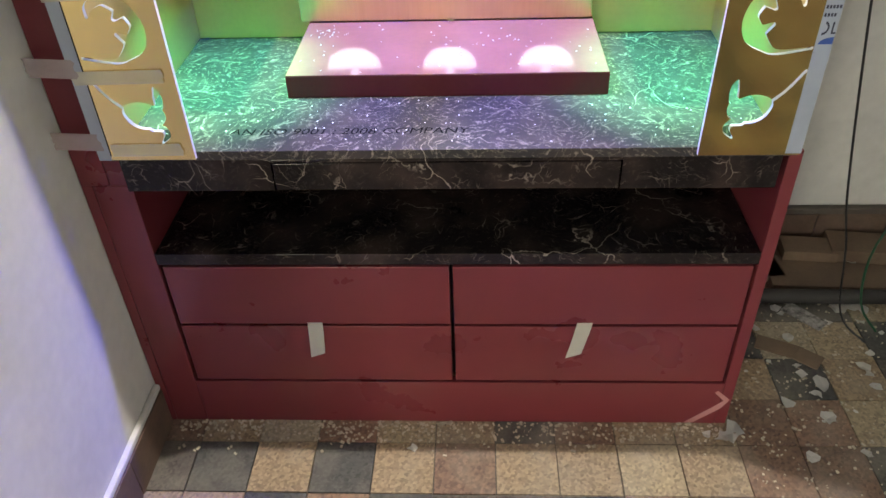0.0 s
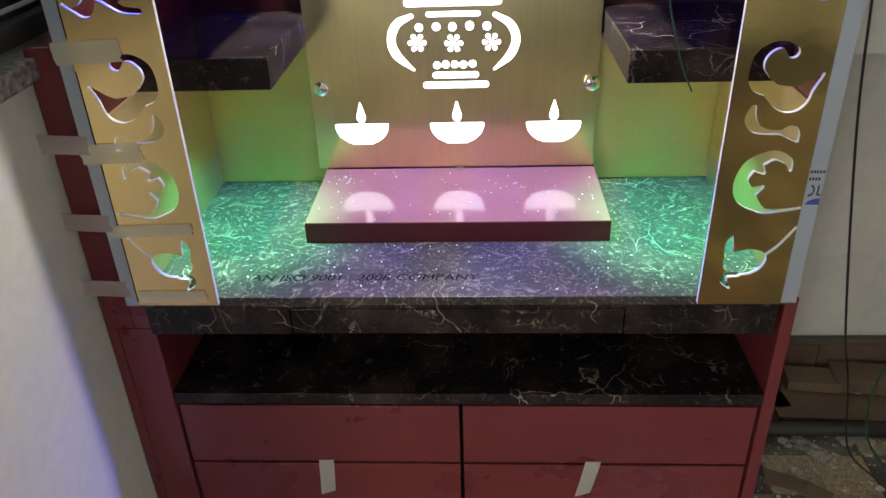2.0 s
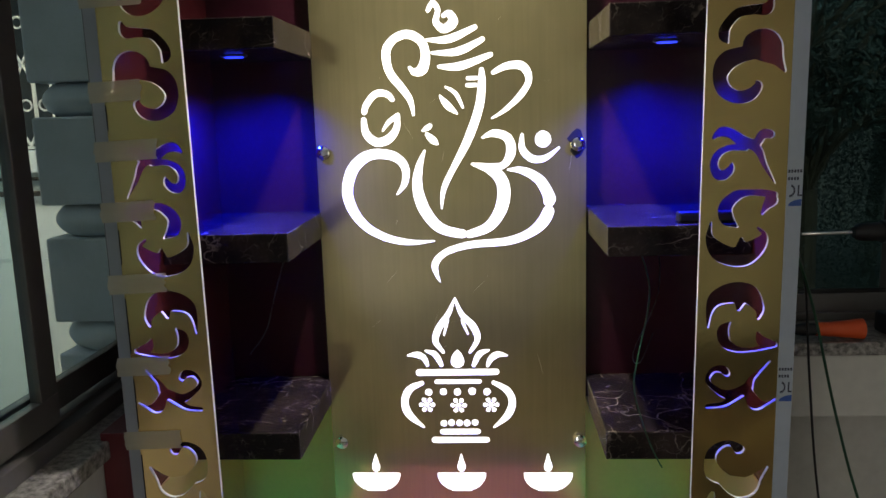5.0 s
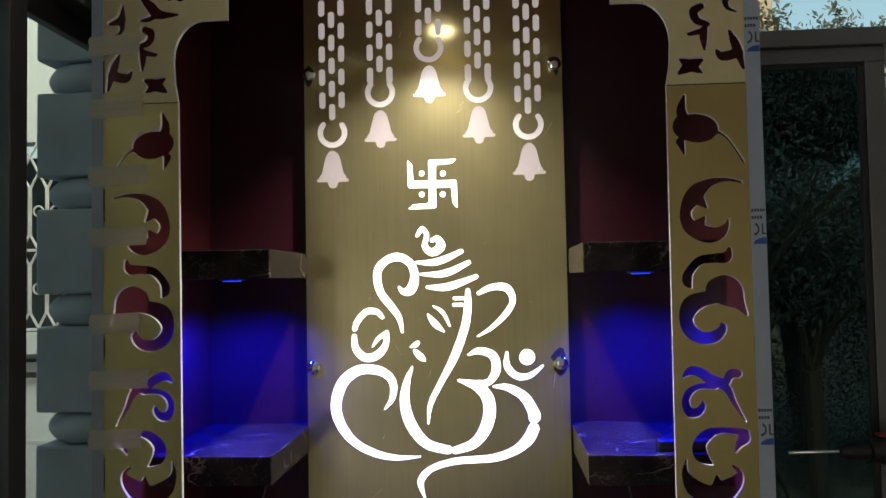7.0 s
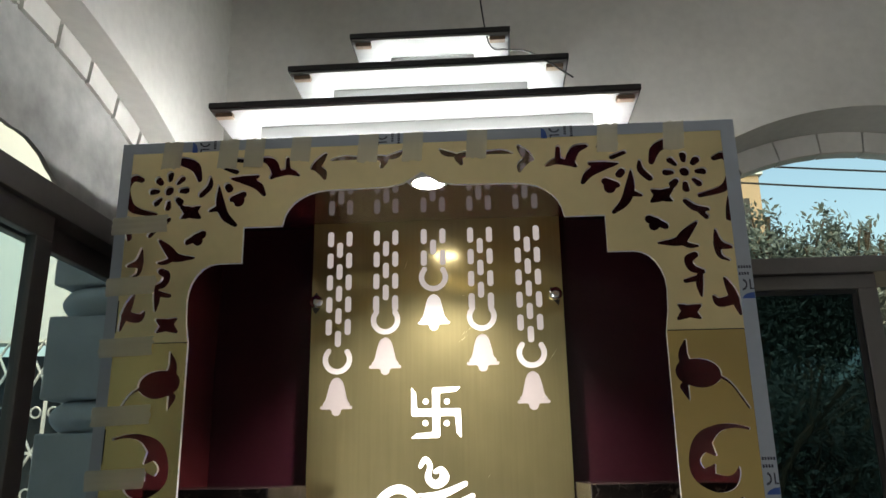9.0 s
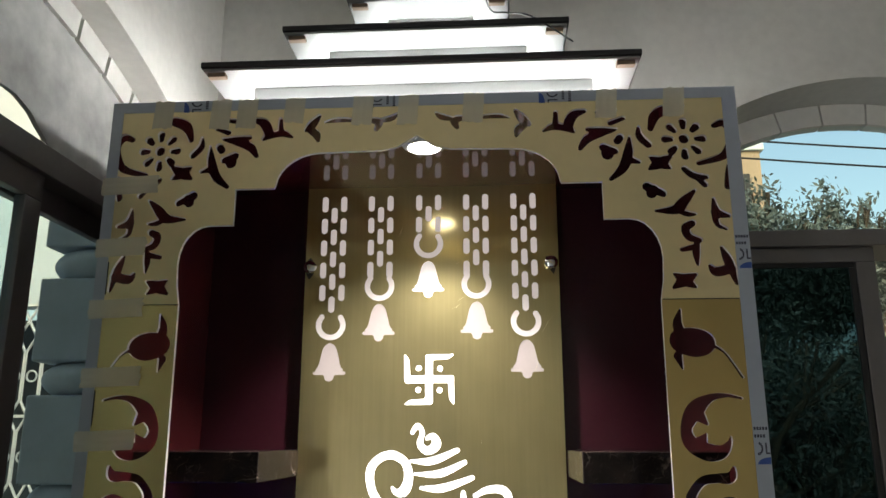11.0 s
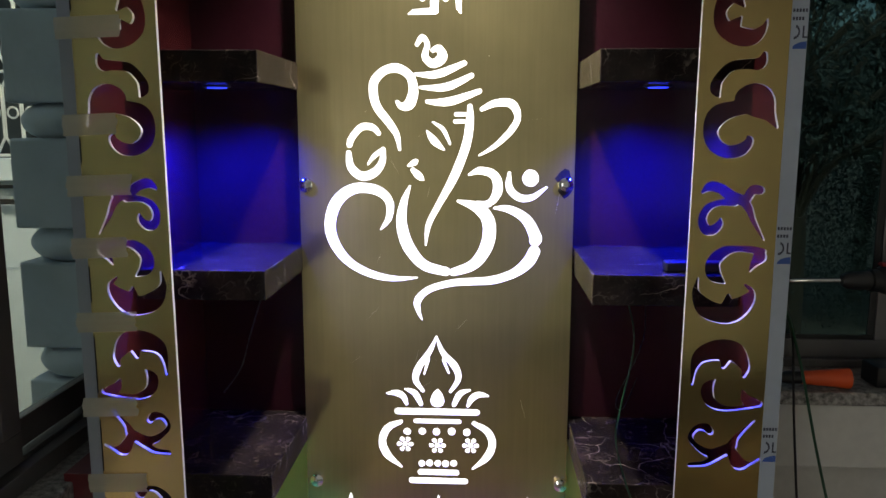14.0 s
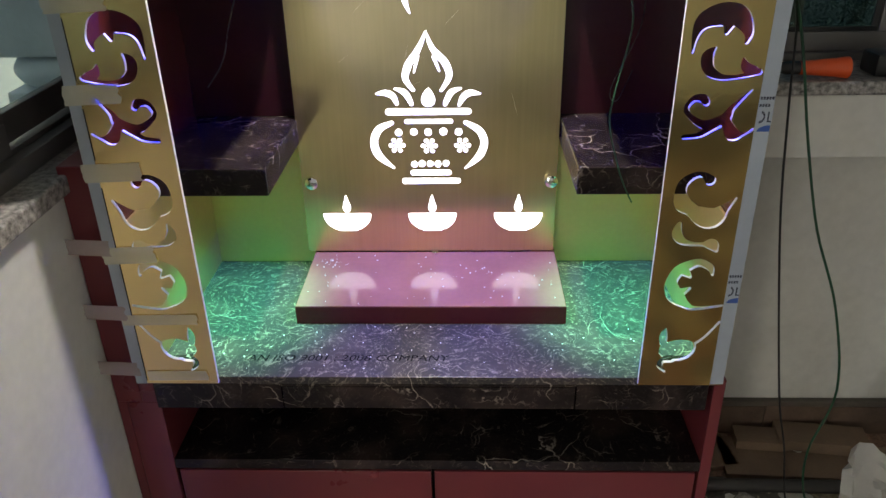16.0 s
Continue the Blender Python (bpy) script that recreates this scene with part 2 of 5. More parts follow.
WALL = material("white_wall_paint", (0.65, 0.64, 0.60), 0.75, vary=0.13, scale=2.5, fine=40, bump=0.12)
CEIL = material("ceiling_paint", (0.72, 0.71, 0.68), 0.8, vary=0.05, scale=2, bump=0.08)
SKIRT = material("skirting_tile", (0.13, 0.085, 0.06), 0.5, vary=0.35, scale=14, fine=120, bump=0.08)
MORTAR = material("cement", (0.10, 0.085, 0.07), 0.9, vary=0.2, bump=0.2)
TERRAZZO = terrazzo("terrazzo")
GRANITE = material("granite", (0.27, 0.255, 0.24), 0.35, vary=0.95, scale=75, fine=260, bump=0.02)
ALU = material("aluminium", (0.19, 0.18, 0.178), 0.4, 0.5, vary=0.10, scale=8, bump=0.02)
GLASS = glass("clear_glass", (0.84, 0.95, 0.97))
TINTED = glass("tinted_glass", (0.046, 0.084, 0.102))
WOOD = material("scrap_wood", (0.17, 0.115, 0.075), 0.65, vary=0.25, scale=9, fine=120, bump=0.1)
DARK_WOOD = material("dark_pipe", (0.03, 0.027, 0.025), 0.55, vary=0.2)
PAPER = material("paper_scrap", (0.72, 0.70, 0.66), 0.8, vary=0.08, bump=0.1)
CHROME = material("chrome", (0.85, 0.85, 0.86), 0.08, 1.0, vary=0.02, bump=0)
BLACK_PLASTIC = material("black_plastic", (0.012, 0.012, 0.013), 0.4, vary=0.2)
ORANGE = material("orange_plastic", (0.75, 0.10, 0.02), 0.35, vary=0.06)
GREEN_WIRE = material("green_wire", (0.010, 0.07, 0.03), 0.4)
STONE = material("grey_painted_column", (0.52, 0.575, 0.625), 0.8, vary=0.15, scale=6, bump=0.15)
WHITE_OUT = material("outside_white_paint", (0.62, 0.68, 0.71), 0.8, vary=0.06, scale=1.5, bump=0.08)
GRILLE = material("white_iron", (0.70, 0.70, 0.68), 0.5, vary=0.1)
GROUND = material("bare_ground", (0.16, 0.14, 0.11), 0.95, vary=0.3, scale=0.8, fine=12, bump=0.3)
BRICK_OUT = material("ochre_plaster", (0.36, 0.27, 0.19), 0.85, vary=0.12, scale=0.8)
# leaf green paled towards blue-grey: distance haze is put into the colour
LEAF = material("hazed_leaf_green", (0.092, 0.118, 0.112), 0.6, vary=0.3, scale=1.5, fine=20)
BARK = material("bark", (0.10, 0.075, 0.055), 0.9, vary=0.3, scale=6, bump=0.4)
BLUE_PRINT = material("blue_print", (0.03, 0.08, 0.30), 0.5)
DARK_PRINT = material("dark_print", (0.03, 0.03, 0.05), 0.5)
DUSTY = material("dusty_board", (0.36, 0.36, 0.345), 0.6, vary=0.42, scale=5, fine=30, bump=0.05)
DARK_PANE = material("dark_sheet_behind_grille", (0.035, 0.042, 0.045), 0.3, vary=0.2)
RED_IRON = material("red_iron", (0.35, 0.03, 0.025), 0.5)


# ---- building helpers ----
def box(bm, x0, x1, y0, y1, z0, z1, bevel=0.0, m=None):
    vs = [bm.verts.new((x, y, z)) for x in (x0, x1) for y in (y0, y1) for z in (z0, z1)]
    fs = [bm.faces.new([vs[i] for i in q]) for q in ((0, 1, 3, 2), (4, 6, 7, 5), (0, 4, 5, 1), (2, 3, 7, 6), (0, 2, 6, 4), (1, 5, 7, 3))]
    if bevel:
        es = list({e for f in fs for e in f.edges})
        r = bmesh.ops.bevel(bm, geom=es, offset=bevel, segments=2, affect="EDGES", profile=0.5)
        vs = list({v for f in r["faces"] for v in f.verts} | {v for v in vs if v.is_valid})
    if m is not None:
        bmesh.ops.transform(bm, matrix=m, verts=[v for v in vs if v.is_valid])
    return vs


def cyl(bm, a, b, r0, r1=None, n=16):
    """A capped tapered rod from a to b."""
    a, b = Vector(a), Vector(b)
    r1 = r0 if r1 is None else r1
    q = (b - a).to_track_quat("Z", "Y").to_matrix()
    rings = []
    for p, r in ((a, r0), (b, r1)):
        rings.append([bm.verts.new(p + q @ Vector((r * math.cos(k * math.tau / n), r * math.sin(k * math.tau / n), 0))) for k in range(n)])
    for k in range(n):
        bm.faces.new((rings[0][k], rings[0][(k + 1) % n], rings[1][(k + 1) % n], rings[1][k]))
    bm.faces.new(list(reversed(rings[0])))
    bm.faces.new(rings[1])


def lathe(bm, profile, at=(0, 0, 0), axis="Z", n=20):
    """A turned body: profile rows (radius, height along the axis)."""
    rows = []
    for r, h in profile:
        ring = []
        for k in range(n):
            c, s = math.cos(k * math.tau / n) * r, math.sin(k * math.tau / n) * r
            p = {"Z": (c, s, h), "Y": (c, h, -s), "X": (h, c, s)}[axis]
            ring.append(bm.verts.new(Vector(p) + Vector(at)))
        rows.append(ring)
    for a, b in zip(rows, rows[1:]):
        for k in range(n):
            bm.faces.new((a[k], a[(k + 1) % n], b[(k + 1) % n], b[k]))
    bm.faces.new(list(reversed(rows[0])))
    bm.faces.new(rows[-1])


def tube(bm, points, r, n=8, smooth=6):
    """A round wire along a smooth line through the points."""
    pts = [Vector(p) for p in points]
    line = []
    for i in range(len(pts) - 1):
        p0, p1, p2, p3 = pts[max(i - 1, 0)], pts[i], pts[i + 1], pts[min(i + 2, len(pts) - 1)]
        for k in range(smooth):
            t = k / smooth
            line.append(0.5 * (2 * p1 + (p2 - p0) * t + (2 * p0 - 5 * p1 + 4 * p2 - p3) * t * t + (3 * p1 - p0 - 3 * p2 + p3) * t ** 3))
    line.append(pts[-1])
    rings = []
    for i, p in enumerate(line):
        d = (line[min(i + 1, len(line) - 1)] - line[max(i - 1, 0)]).normalized()
        q = d.to_track_quat("Z", "Y").to_matrix()
        rings.append([bm.verts.new(p + q @ Vector((r * math.cos(k * math.tau / n), r * math.sin(k * math.tau / n), 0))) for k in range(n)])
    for a, b in zip(rings, rings[1:]):
        off = min(range(n), key=lambda o: (b[o].co - a[0].co).length)
        for k in range(n):
            bm.faces.new((a[k], a[(k + 1) % n], b[(k + 1 + off) % n], b[(k + off) % n]))
    bm.faces.new(list(reversed(rings[0])))
    bm.faces.new(rings[-1])


def mesh_of(name, bm, *mats, smooth=False):
    bmesh.ops.recalc_face_normals(bm, faces=bm.faces)
    me = bpy.data.meshes.new(name)
    bm.to_mesh(me)
    bm.free()
    for mat in mats:
        me.materials.append(mat)
    if smooth:
        me.shade_smooth()
        me.set_sharp_from_angle(angle=radians(38))
    return me


def part(name, bm, mat, parent, label="", smooth=False):
    ob = new(name, mesh_of(name, bm, mat, smooth=smooth))
    ob.parent = parent
    if label:
        tagged(ob, label)
    return ob


def thing(name, label, category, group="", kind="", at=(0, 0, 0)):
    ob = new(name)
    ob.empty_display_size = 0.05
    ob.location = at
    return tagged(ob, label, category, group, kind)


def solid(name, bm, mat, label, category, group="", kind="", smooth=False):
    return tagged(new(name, mesh_of(name, bm, mat, smooth=smooth)), label, category, group, kind)


def block(name, x0, x1, y0, y1, z0, z1, mat, parent, label="", bevel=0.0015):
    bm = bmesh.new()
    box(bm, x0, x1, y0, y1, z0, z1, bevel)
    return part(name, bm, mat, parent, label)


# ---- the setting ----
BACK, LEFT, TOP = 0.665, -0.655, 3.62


def arch_wall(name, along, face, depth, u0, u1, h, cu, half, sill, apex, radius, label):
    """A wall with a window opening under a segmental arch. along 'x' or 'y'; depth goes outwards from the face."""
    bm = bmesh.new()
    steps = 28
    us = [cu - half + 2 * half * k / steps for k in range(steps + 1)]
    head = [apex - radius + math.sqrt(radius ** 2 - (u - cu) ** 2) for u in us]

    def quad_block(a, b, z0a, z0b, z1):
        pts = []
        for d in (face, face + depth):
            for u, z in ((a, z0a), (b, z0b), (b, z1), (a, z1)):
                pts.append(bm.verts.new((u, d, z) if along == "x" else (d, u, z)))
        for q in ((0, 1, 2, 3), (7, 6, 5, 4), (0, 4, 5, 1), (2, 6, 7, 3)):
            bm.faces.new([pts[i] for i in q])
        return pts
    for a, b in ((u0, cu - half), (cu + half, u1)):
        p = quad_block(a, b, -0.02, -0.02, h)
        bm.faces.new([p[i] for i in (0, 3, 7, 4)])
        bm.faces.new([p[i] for i in (1, 5, 6, 2)])
    quad_block(cu - half, cu + half, -0.02, -0.02, sill)
    for k in range(steps):
        quad_block(us[k], us[k + 1], head[k], head[k + 1], h)
    return solid(name, bm, WALL, label, "wall", kind="structure")


BW = dict(cu=1.17, half=0.66, sill=1.10, apex=2.885, radius=0.86)
LW = dict(cu=-0.25, half=0.67, sill=1.10, apex=2.81, radius=2.0)
arch_wall("wall_north", "x", BACK, 0.22, LEFT, 2.6, TOP, label="off-white plastered wall with an arched window opening", **BW)
arch_wall("wall_west", "y", LEFT, -0.14, -1.10, BACK + 0.22, TOP, label="off-white painted wall with an arched window opening", **LW)
# the gaps in these unseen walls are added to let the fill lamps in
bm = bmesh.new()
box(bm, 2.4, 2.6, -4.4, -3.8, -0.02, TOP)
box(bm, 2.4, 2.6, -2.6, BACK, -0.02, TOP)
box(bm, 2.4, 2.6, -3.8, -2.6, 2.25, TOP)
solid("wall_east", bm, WALL, "off-white plastered side wall with an added gap for a fill lamp", "wall", kind="structure")
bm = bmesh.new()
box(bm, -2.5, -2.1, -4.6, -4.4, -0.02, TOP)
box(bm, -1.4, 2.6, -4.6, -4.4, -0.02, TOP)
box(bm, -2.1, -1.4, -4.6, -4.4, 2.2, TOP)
solid("wall_south", bm, WALL, "off-white plastered wall with a narrow added gap for a fill lamp", "wall", kind="structure")
# added unseen walls, set back so the gold panels reflect less light
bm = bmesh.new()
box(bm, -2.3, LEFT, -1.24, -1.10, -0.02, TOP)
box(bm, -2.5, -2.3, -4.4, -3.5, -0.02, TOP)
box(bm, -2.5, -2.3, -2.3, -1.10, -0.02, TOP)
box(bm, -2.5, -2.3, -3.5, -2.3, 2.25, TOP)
solid("unseen_wall_west", bm, WALL, "added unseen off-white wall, set back to dim reflections, with a fill lamp gap", "wall", kind="structure")
bm = bmesh.new()
box(bm, LEFT - 0.3, 2.7, -1.26, BACK + 0.3, TOP, TOP + 0.15)
box(bm, -2.6, 2.7, -4.7, -1.26, TOP, TOP + 0.15)
solid("ceiling", bm, CEIL, "plain off-white painted ceiling", "ceiling", kind="structure")
bm = bmesh.new()
box(bm, LEFT - 0.2, 2.6, -1.26, BACK + 0.2, -0.12, -0.006)
box(bm, -2.5, 2.6, -4.6, -1.26, -0.12, -0.006)
FLOOR = solid("floor", bm, MORTAR, "old mosaic tile floor with dusty cement joints", "floor", kind="structure")
bm = bmesh.new()
bmesh.ops.create_grid(bm, x_segments=40, y_segments=40, size=400)
g = solid("ground", bm, GROUND, "bare earth ground outside the house", "ground", kind="structure")
g.location.z = -0.6


def arch_trim(name, along, face, cu, half, apex, radius, width, out, splay, label):
    """The plaster band round an arch, in short blocks with open joints: raised on the face, or splayed into the opening."""
    root = thing(name, label, "arch trim", kind="structure")
    a = math.asin(half / radius)
    n = 11
    for k in range(n):
        bm = bmesh.new()
        t0, t1 = -a + 2 * a * k / n + 0.003, -a + 2 * a * (k + 1) / n - 0.003
        ring = []
        for d, lo in ((face, splay), (face + out, 0.0)):
            for r in (radius - 0.002 + lo, radius + width):
                for t in (t0, (t0 + t1) / 2, t1):
                    u, z = cu + r * math.sin(t), apex - radius + r * math.cos(t)
                    ring.append(bm.verts.new((u, d, z) if along == "x" else (d, u, z)))
        for q in ((0, 1, 4, 3), (1, 2, 5, 4), (6, 9, 10, 7), (7, 10, 11, 8), (0, 6, 7, 1), (1, 7, 8, 2), (3, 4, 10, 9), (4, 5, 11, 10), (0, 3, 9, 6), (2, 8, 11, 5)):
            bm.faces.new([ring[i] for i in q])
        part("arch_block", bm, WALL, root)
    return root


arch_trim("trim_north", "x", BACK + 0.17, 1.17, 0.60, 2.820, 0.795, 0.062, 0.05, 0.0, "off-white plaster blocks inside the arch")
arch_trim("trim_west", "y", LEFT - 0.070, -0.25, 0.66, 2.755, 1.945, 0.054, -0.03, 0.0, "off-white plaster blocks inside the arch")

# ledge under the back window
bm = bmesh.new()
box(bm, 0.62, 2.4, 0.492, BACK, 0.972, 1.1258, 0.004)
solid("window_ledge", bm, WALL, "off-white plastered ledge below the window", "ledge", kind="structure")
bm = bmesh.new()
box(bm, 0.62, 2.4, 0.482, BACK + 0.2, 1.126, 1.158, 0.005)
solid("window_sill_north", bm, GRANITE, "speckled grey granite window sill slab", "window sill", kind="structure")
bm = bmesh.new()
box(bm, LEFT - 0.14, LEFT + 0.018, -0.92, 0.42, 1.10, 1.135, 0.004)
solid("window_sill_west", bm, GRANITE, "speckled grey granite window sill slab", "window sill", kind="structure")


def window_bar(name, parent, along, u0, u1, d0, d1, z0, z1, mat=None):
    if along == "x":
        return block(name, u0, u1, d0, d1, z0, z1, mat or ALU, parent, bevel=0.002)
    return block(name, d0, d1, u0, u1, z0, z1, mat or ALU, parent, bevel=0.002)


# back window: transom with a clear light above, tinted sliding sashes below
win = thing("window_1", "grey aluminium sliding window with tinted panes under an arch", "window", kind="structure")
D = BACK + 0.03
window_bar("transom", win, "x", 0.51, 1.83, D - 0.02, D + 0.18, 2.412, 2.456)
window_bar("bottom_rail", win, "x", 0.51, 1.83, D - 0.02, D + 0.07, 1.1585, 1.178)
window_bar("jamb", win, "x", 0.51, 0.54, D - 0.02, D + 0.06, 1.178, 2.412)
window_bar("jamb", win, "x", 1.66, 1.83, D - 0.02, D + 0.06, 1.178, 2.412)
for a, b, dd in ((0.70, 1.134, 0.0), (1.22, 1.66, 0.03)):
    window_bar("sash_top", win, "x", a, b, D + dd, D + dd + 0.025, 2.372, 2.4115)
    window_bar("sash_bottom", win, "x", a, b, D + dd, D + dd + 0.025, 1.178, 1.225)
    window_bar("stile", win, "x", a, a + 0.05, D + dd, D + dd + 0.025, 1.225, 2.372)
    window_bar("stile", win, "x", b - 0.05, b, D + dd, D + dd + 0.025, 1.225, 2.372)
    p = window_bar("pane", win, "x", a + 0.05, b - 0.05, D + dd + 0.010, D + dd + 0.015, 1.225, 2.372, TINTED)
    p.visible_shadow = False
    for x0, x1, z0, z1 in ((a + 0.05, b - 0.05, 2.358, 2.372), (a + 0.05, b - 0.05, 1.225, 1.237), (a + 0.05, a + 0.066, 1.237, 2.358), (b - 0.068, b - 0.05, 1.237, 2.358)):
        window_bar("gasket", win, "x", x0 + 0.0005, x1 - 0.0005, D + dd + 0.003, D + dd + 0.0095, z0, z1, BLACK_PLASTIC)
p = window_bar("pane", win, "x", 0.51, 1.83, D + 0.150, D + 0.155, 2.456, 2.84, GLASS)
p.visible_shadow = False

# side window
win = thing("window_2", "grey aluminium sliding window standing partly open", "window", kind="structure")
D = LEFT - 0.08
window_bar("transom", win, "y", -0.92, 0.42, D - 0.05, D + 0.035, 2.40, 2.455)
window_bar("bottom_rail", win, "y", -0.92, 0.42, D - 0.055, D + 0.035, 1.135, 1.170)
window_bar("track", win, "y", -0.92, 0.42, D + 0.005, D + 0.010, 1.170, 1.180)
window_bar("jamb", win, "y", 0.38, 0.42, D - 0.05, D + 0.03, 1.170, 2.40)
window_bar("jamb", win, "y", -0.92, -0.88, D - 0.05, D + 0.03, 1.170, 2.40)
for a, b, dd in ((-0.87, -0.015, 0.0), (-0.35, 0.37, -0.035)):
    window_bar("sash_bottom", win, "y", a, b, D + dd, D + dd + 0.022, 1.180, 1.235)
    window_bar("sash_top", win, "y", a, b, D + dd, D + dd + 0.022, 2.35, 2.40)
    window_bar("stile", win, "y", b - 0.052, b, D + dd, D + dd + 0.022, 1.235, 2.35)
    window_bar("stile", win, "y", a, a + 0.052, D + dd, D + dd + 0.022, 1.235, 2.35)
    p = window_bar("pane", win, "y", a + 0.052, b - 0.052, D + dd + 0.009, D + dd + 0.013, 1.235, 2.35, GLASS)
    p.visible_shadow = False
bm = bmesh.new()
ys = [-0.90 + 1.30 * k / 52 for k in range(53)]


def torn(y):
    """The lower edge of the board, broken away at one end."""
    return 2.456 + (0.075 * min(1.0, max(0.0, (0.03 - y) / 0.12)) ** 0.6 if y < 0.03 else 0.0) + 0.006 * noise.noise((y * 30, 0, 0)) * (y < 0.03)


rows = [[bm.verts.new((d, y, z)) for d in (D - 0.01, D) for z in (torn(y), 0.812 + math.sqrt(1.945 ** 2 - (y + 0.25) ** 2))] for y in ys]
for a, b in zip(rows, rows[1:]):
    for i, j in ((0, 1), (1, 3), (3, 2), (2, 0)):
        bm.faces.new((a[i], a[j], b[j], b[i]))
part("arch_panel", bm, DUSTY, win, "dusty grey board under the arch")


# ---- the shrine cabinet ----
shrine = thing("shrine_cabinet", "red laminate home shrine with dark marble tops and gold cut-out panels", "cabinet")
XL, XR = -0.632, 0.592          # outer sides of the base
DL, DR, DC = -0.557, 0.565, 0.0
BK = 0.475                      # back of the niche
CT = 0.708                      # counter height
block("side_panel", XL, DL - 0.004, 0.0, BK, 0.0, 0.628, RED, shrine)
block("side_panel", DR + 0.004, XR, 0.0, BK, 0.0, 0.6895, RED, shrine)
block("side_panel", -0.5995, DL - 0.004, 0.0, BK, 0.6285, 0.6895, RED, shrine)
block("plinth", DL - 0.004, DR + 0.004, 0.0, 0.02, 0.0, 0.127, RED, shrine)
# black sheet behind the drawers: the shade in their gaps, painted
block("drawer_gap_shade", DL - 0.004, DR + 0.004, 0.03, 0.05, 0.127, 0.448, BLACK, shrine)
block("niche_back", DL - 0.004, DR + 0.004, 0.40, 0.42, 0.476, 0.628, SHADED_DARK_RED, shrine)
block("shelf_slab", DL - 0.003, DR + 0.003, -0.002, 0.40, 0.450, 0.476, MARBLE, shrine, "dark marble laminate shelf")
for x0, x1 in ((DL + 0.003, DC - 0.0035), (DC + 0.0035, DR - 0.003)):
    for z0, z1 in ((0.1345, 0.290), (0.2965, 0.4435)):
        dr = block("drawer_front", x0, x1, 0.0, 0.028, z0, z1, RED, shrine)
        if z0 < 0.2:
            tx = (x0 + x1) / 2 - (-0.002 if x0 < -0.1 else 0.02)
            bm = bmesh.new()
            w = 0.0155
            lean = -0.004 if x0 < -0.1 else -0.018
            rows = [(0.302, 0.0), (0.27, 0.3), (0.235, 0.7), (0.213, 1.0)]
            prev = None
            for z, f in rows:
                cur = [bm.verts.new((tx + lean * f + s * w, -0.0015 - 0.004 * f * f, z + s * 0.006 * f)) for s in (-1, 0, 1)]
                if prev:
                    for k in (0, 1):
                        bm.faces.new((prev[k], prev[k + 1], cur[k + 1], cur[k]))
                prev = cur
            bmesh.ops.solidify(bm, geom=bm.faces, thickness=0.0006)
            part("tape_tab", bm, WHITE_TAPE, dr, "torn white tape pull tab")
# counter with its narrow pull-out drawer
block("counter_top", XL + 0.05, XR - 0.018, -0.018, BK, 0.690, CT, FILMED, shrine, "dark marble laminate counter top under clear film")
for x0, x1 in ((XL + 0.072, -0.300), (0.2925, XR - 0.04)):
    block("counter_apron", x0, x1, -0.018, 0.03, 0.628, 0.690, MARBLE, shrine, "dark marble laminate apron")
block("counter_apron", -0.300, 0.2925, -0.018, 0.03, 0.684, 0.690, MARBLE, shrine)
block("pull_out_drawer", -0.2975, 0.2900, -0.0175, 0.012, 0.629, 0.682, MARBLE, shrine, "dark marble laminate pull-out drawer front")
# black sheet painted as the shade under the counter
block("counter_shade_sheet", DL, DR, 0.031, BK, 0.628, 0.640, BLACK, shrine)
# filler beside the wall
block("filler_panel", LEFT + 0.002, -0.60, 0.0, 0.42, 0.6285, 1.150, RED, shrine)
block("filler_panel", LEFT + 0.002, XL - 0.001, 0.0, 0.42, 0.0, 0.6285, RED, shrine)
# upper carcass
UL, UR, UT = -0.560, 0.552, 2.535
block("upper_side", UL - 0.03, UL, -0.015, BK, CT + 0.0005, UT, SHADED_RED, shrine)
block("upper_side", UR, UR + 0.02, -0.015, BK, CT + 0.0005, UT, SHADED_RED, shrine)
block("upper_back", UL - 0.03, UR + 0.02, BK + 0.0005, BK + 0.02, CT, UT, SHADED_DARK_RED, shrine, "dark red laminate back panel with shade put into its colour")
block("upper_top", UL, UR, -0.015, BK, UT - 0.018, UT, GLOSS_RED, shrine, "glossy dark red top panel")
block("gold_back", UL + 0.0005, UR - 0.0005, BK - 0.006, BK, CT + 0.001, 1.035, GOLD_LAM, shrine, "gold laminate back lining")
for x0, x1 in ((UL + 0.0005, UL + 0.006), (UR - 0.006, UR - 0.0005)):
    block("gold_side", x0, x1, 0.0, BK - 0.007, CT + 0.001, 1.035, GOLD_LAM, shrine, "gold laminate side lining")
for z0 in (1.035, 1.438, 1.838):
    for x0, x1 in ((UL + 0.0005, -0.316), (0.289, UR - 0.0005)):
        sh = block("corner_shelf", x0, x1, 0.132, BK, z0, z0 + 0.057, MARBLE, shrine, "dark marble laminate corner shelf", bevel=0.002)
        if z0 != 1.438:
            bm = bmesh.new()
            cx, cy = (x0 + x1) / 2, 0.27 if z0 > 1.5 else 0.22
            lathe(bm, [(0.027, 0.0), (0.027, -0.002), (0.024, -0.003)], (cx, cy, z0))
            ring = part("spot_ring", bm, BLACK_PLASTIC, sh, smooth=True)
            bm = bmesh.new()
            lathe(bm, [(0.019, -0.0025), (0.019, -0.0045)], (cx, cy, z0))
            part("spot_lens", bm, BLUE_LED if z0 > 1.5 else GREEN_LED, sh, "lit coloured spot lens")
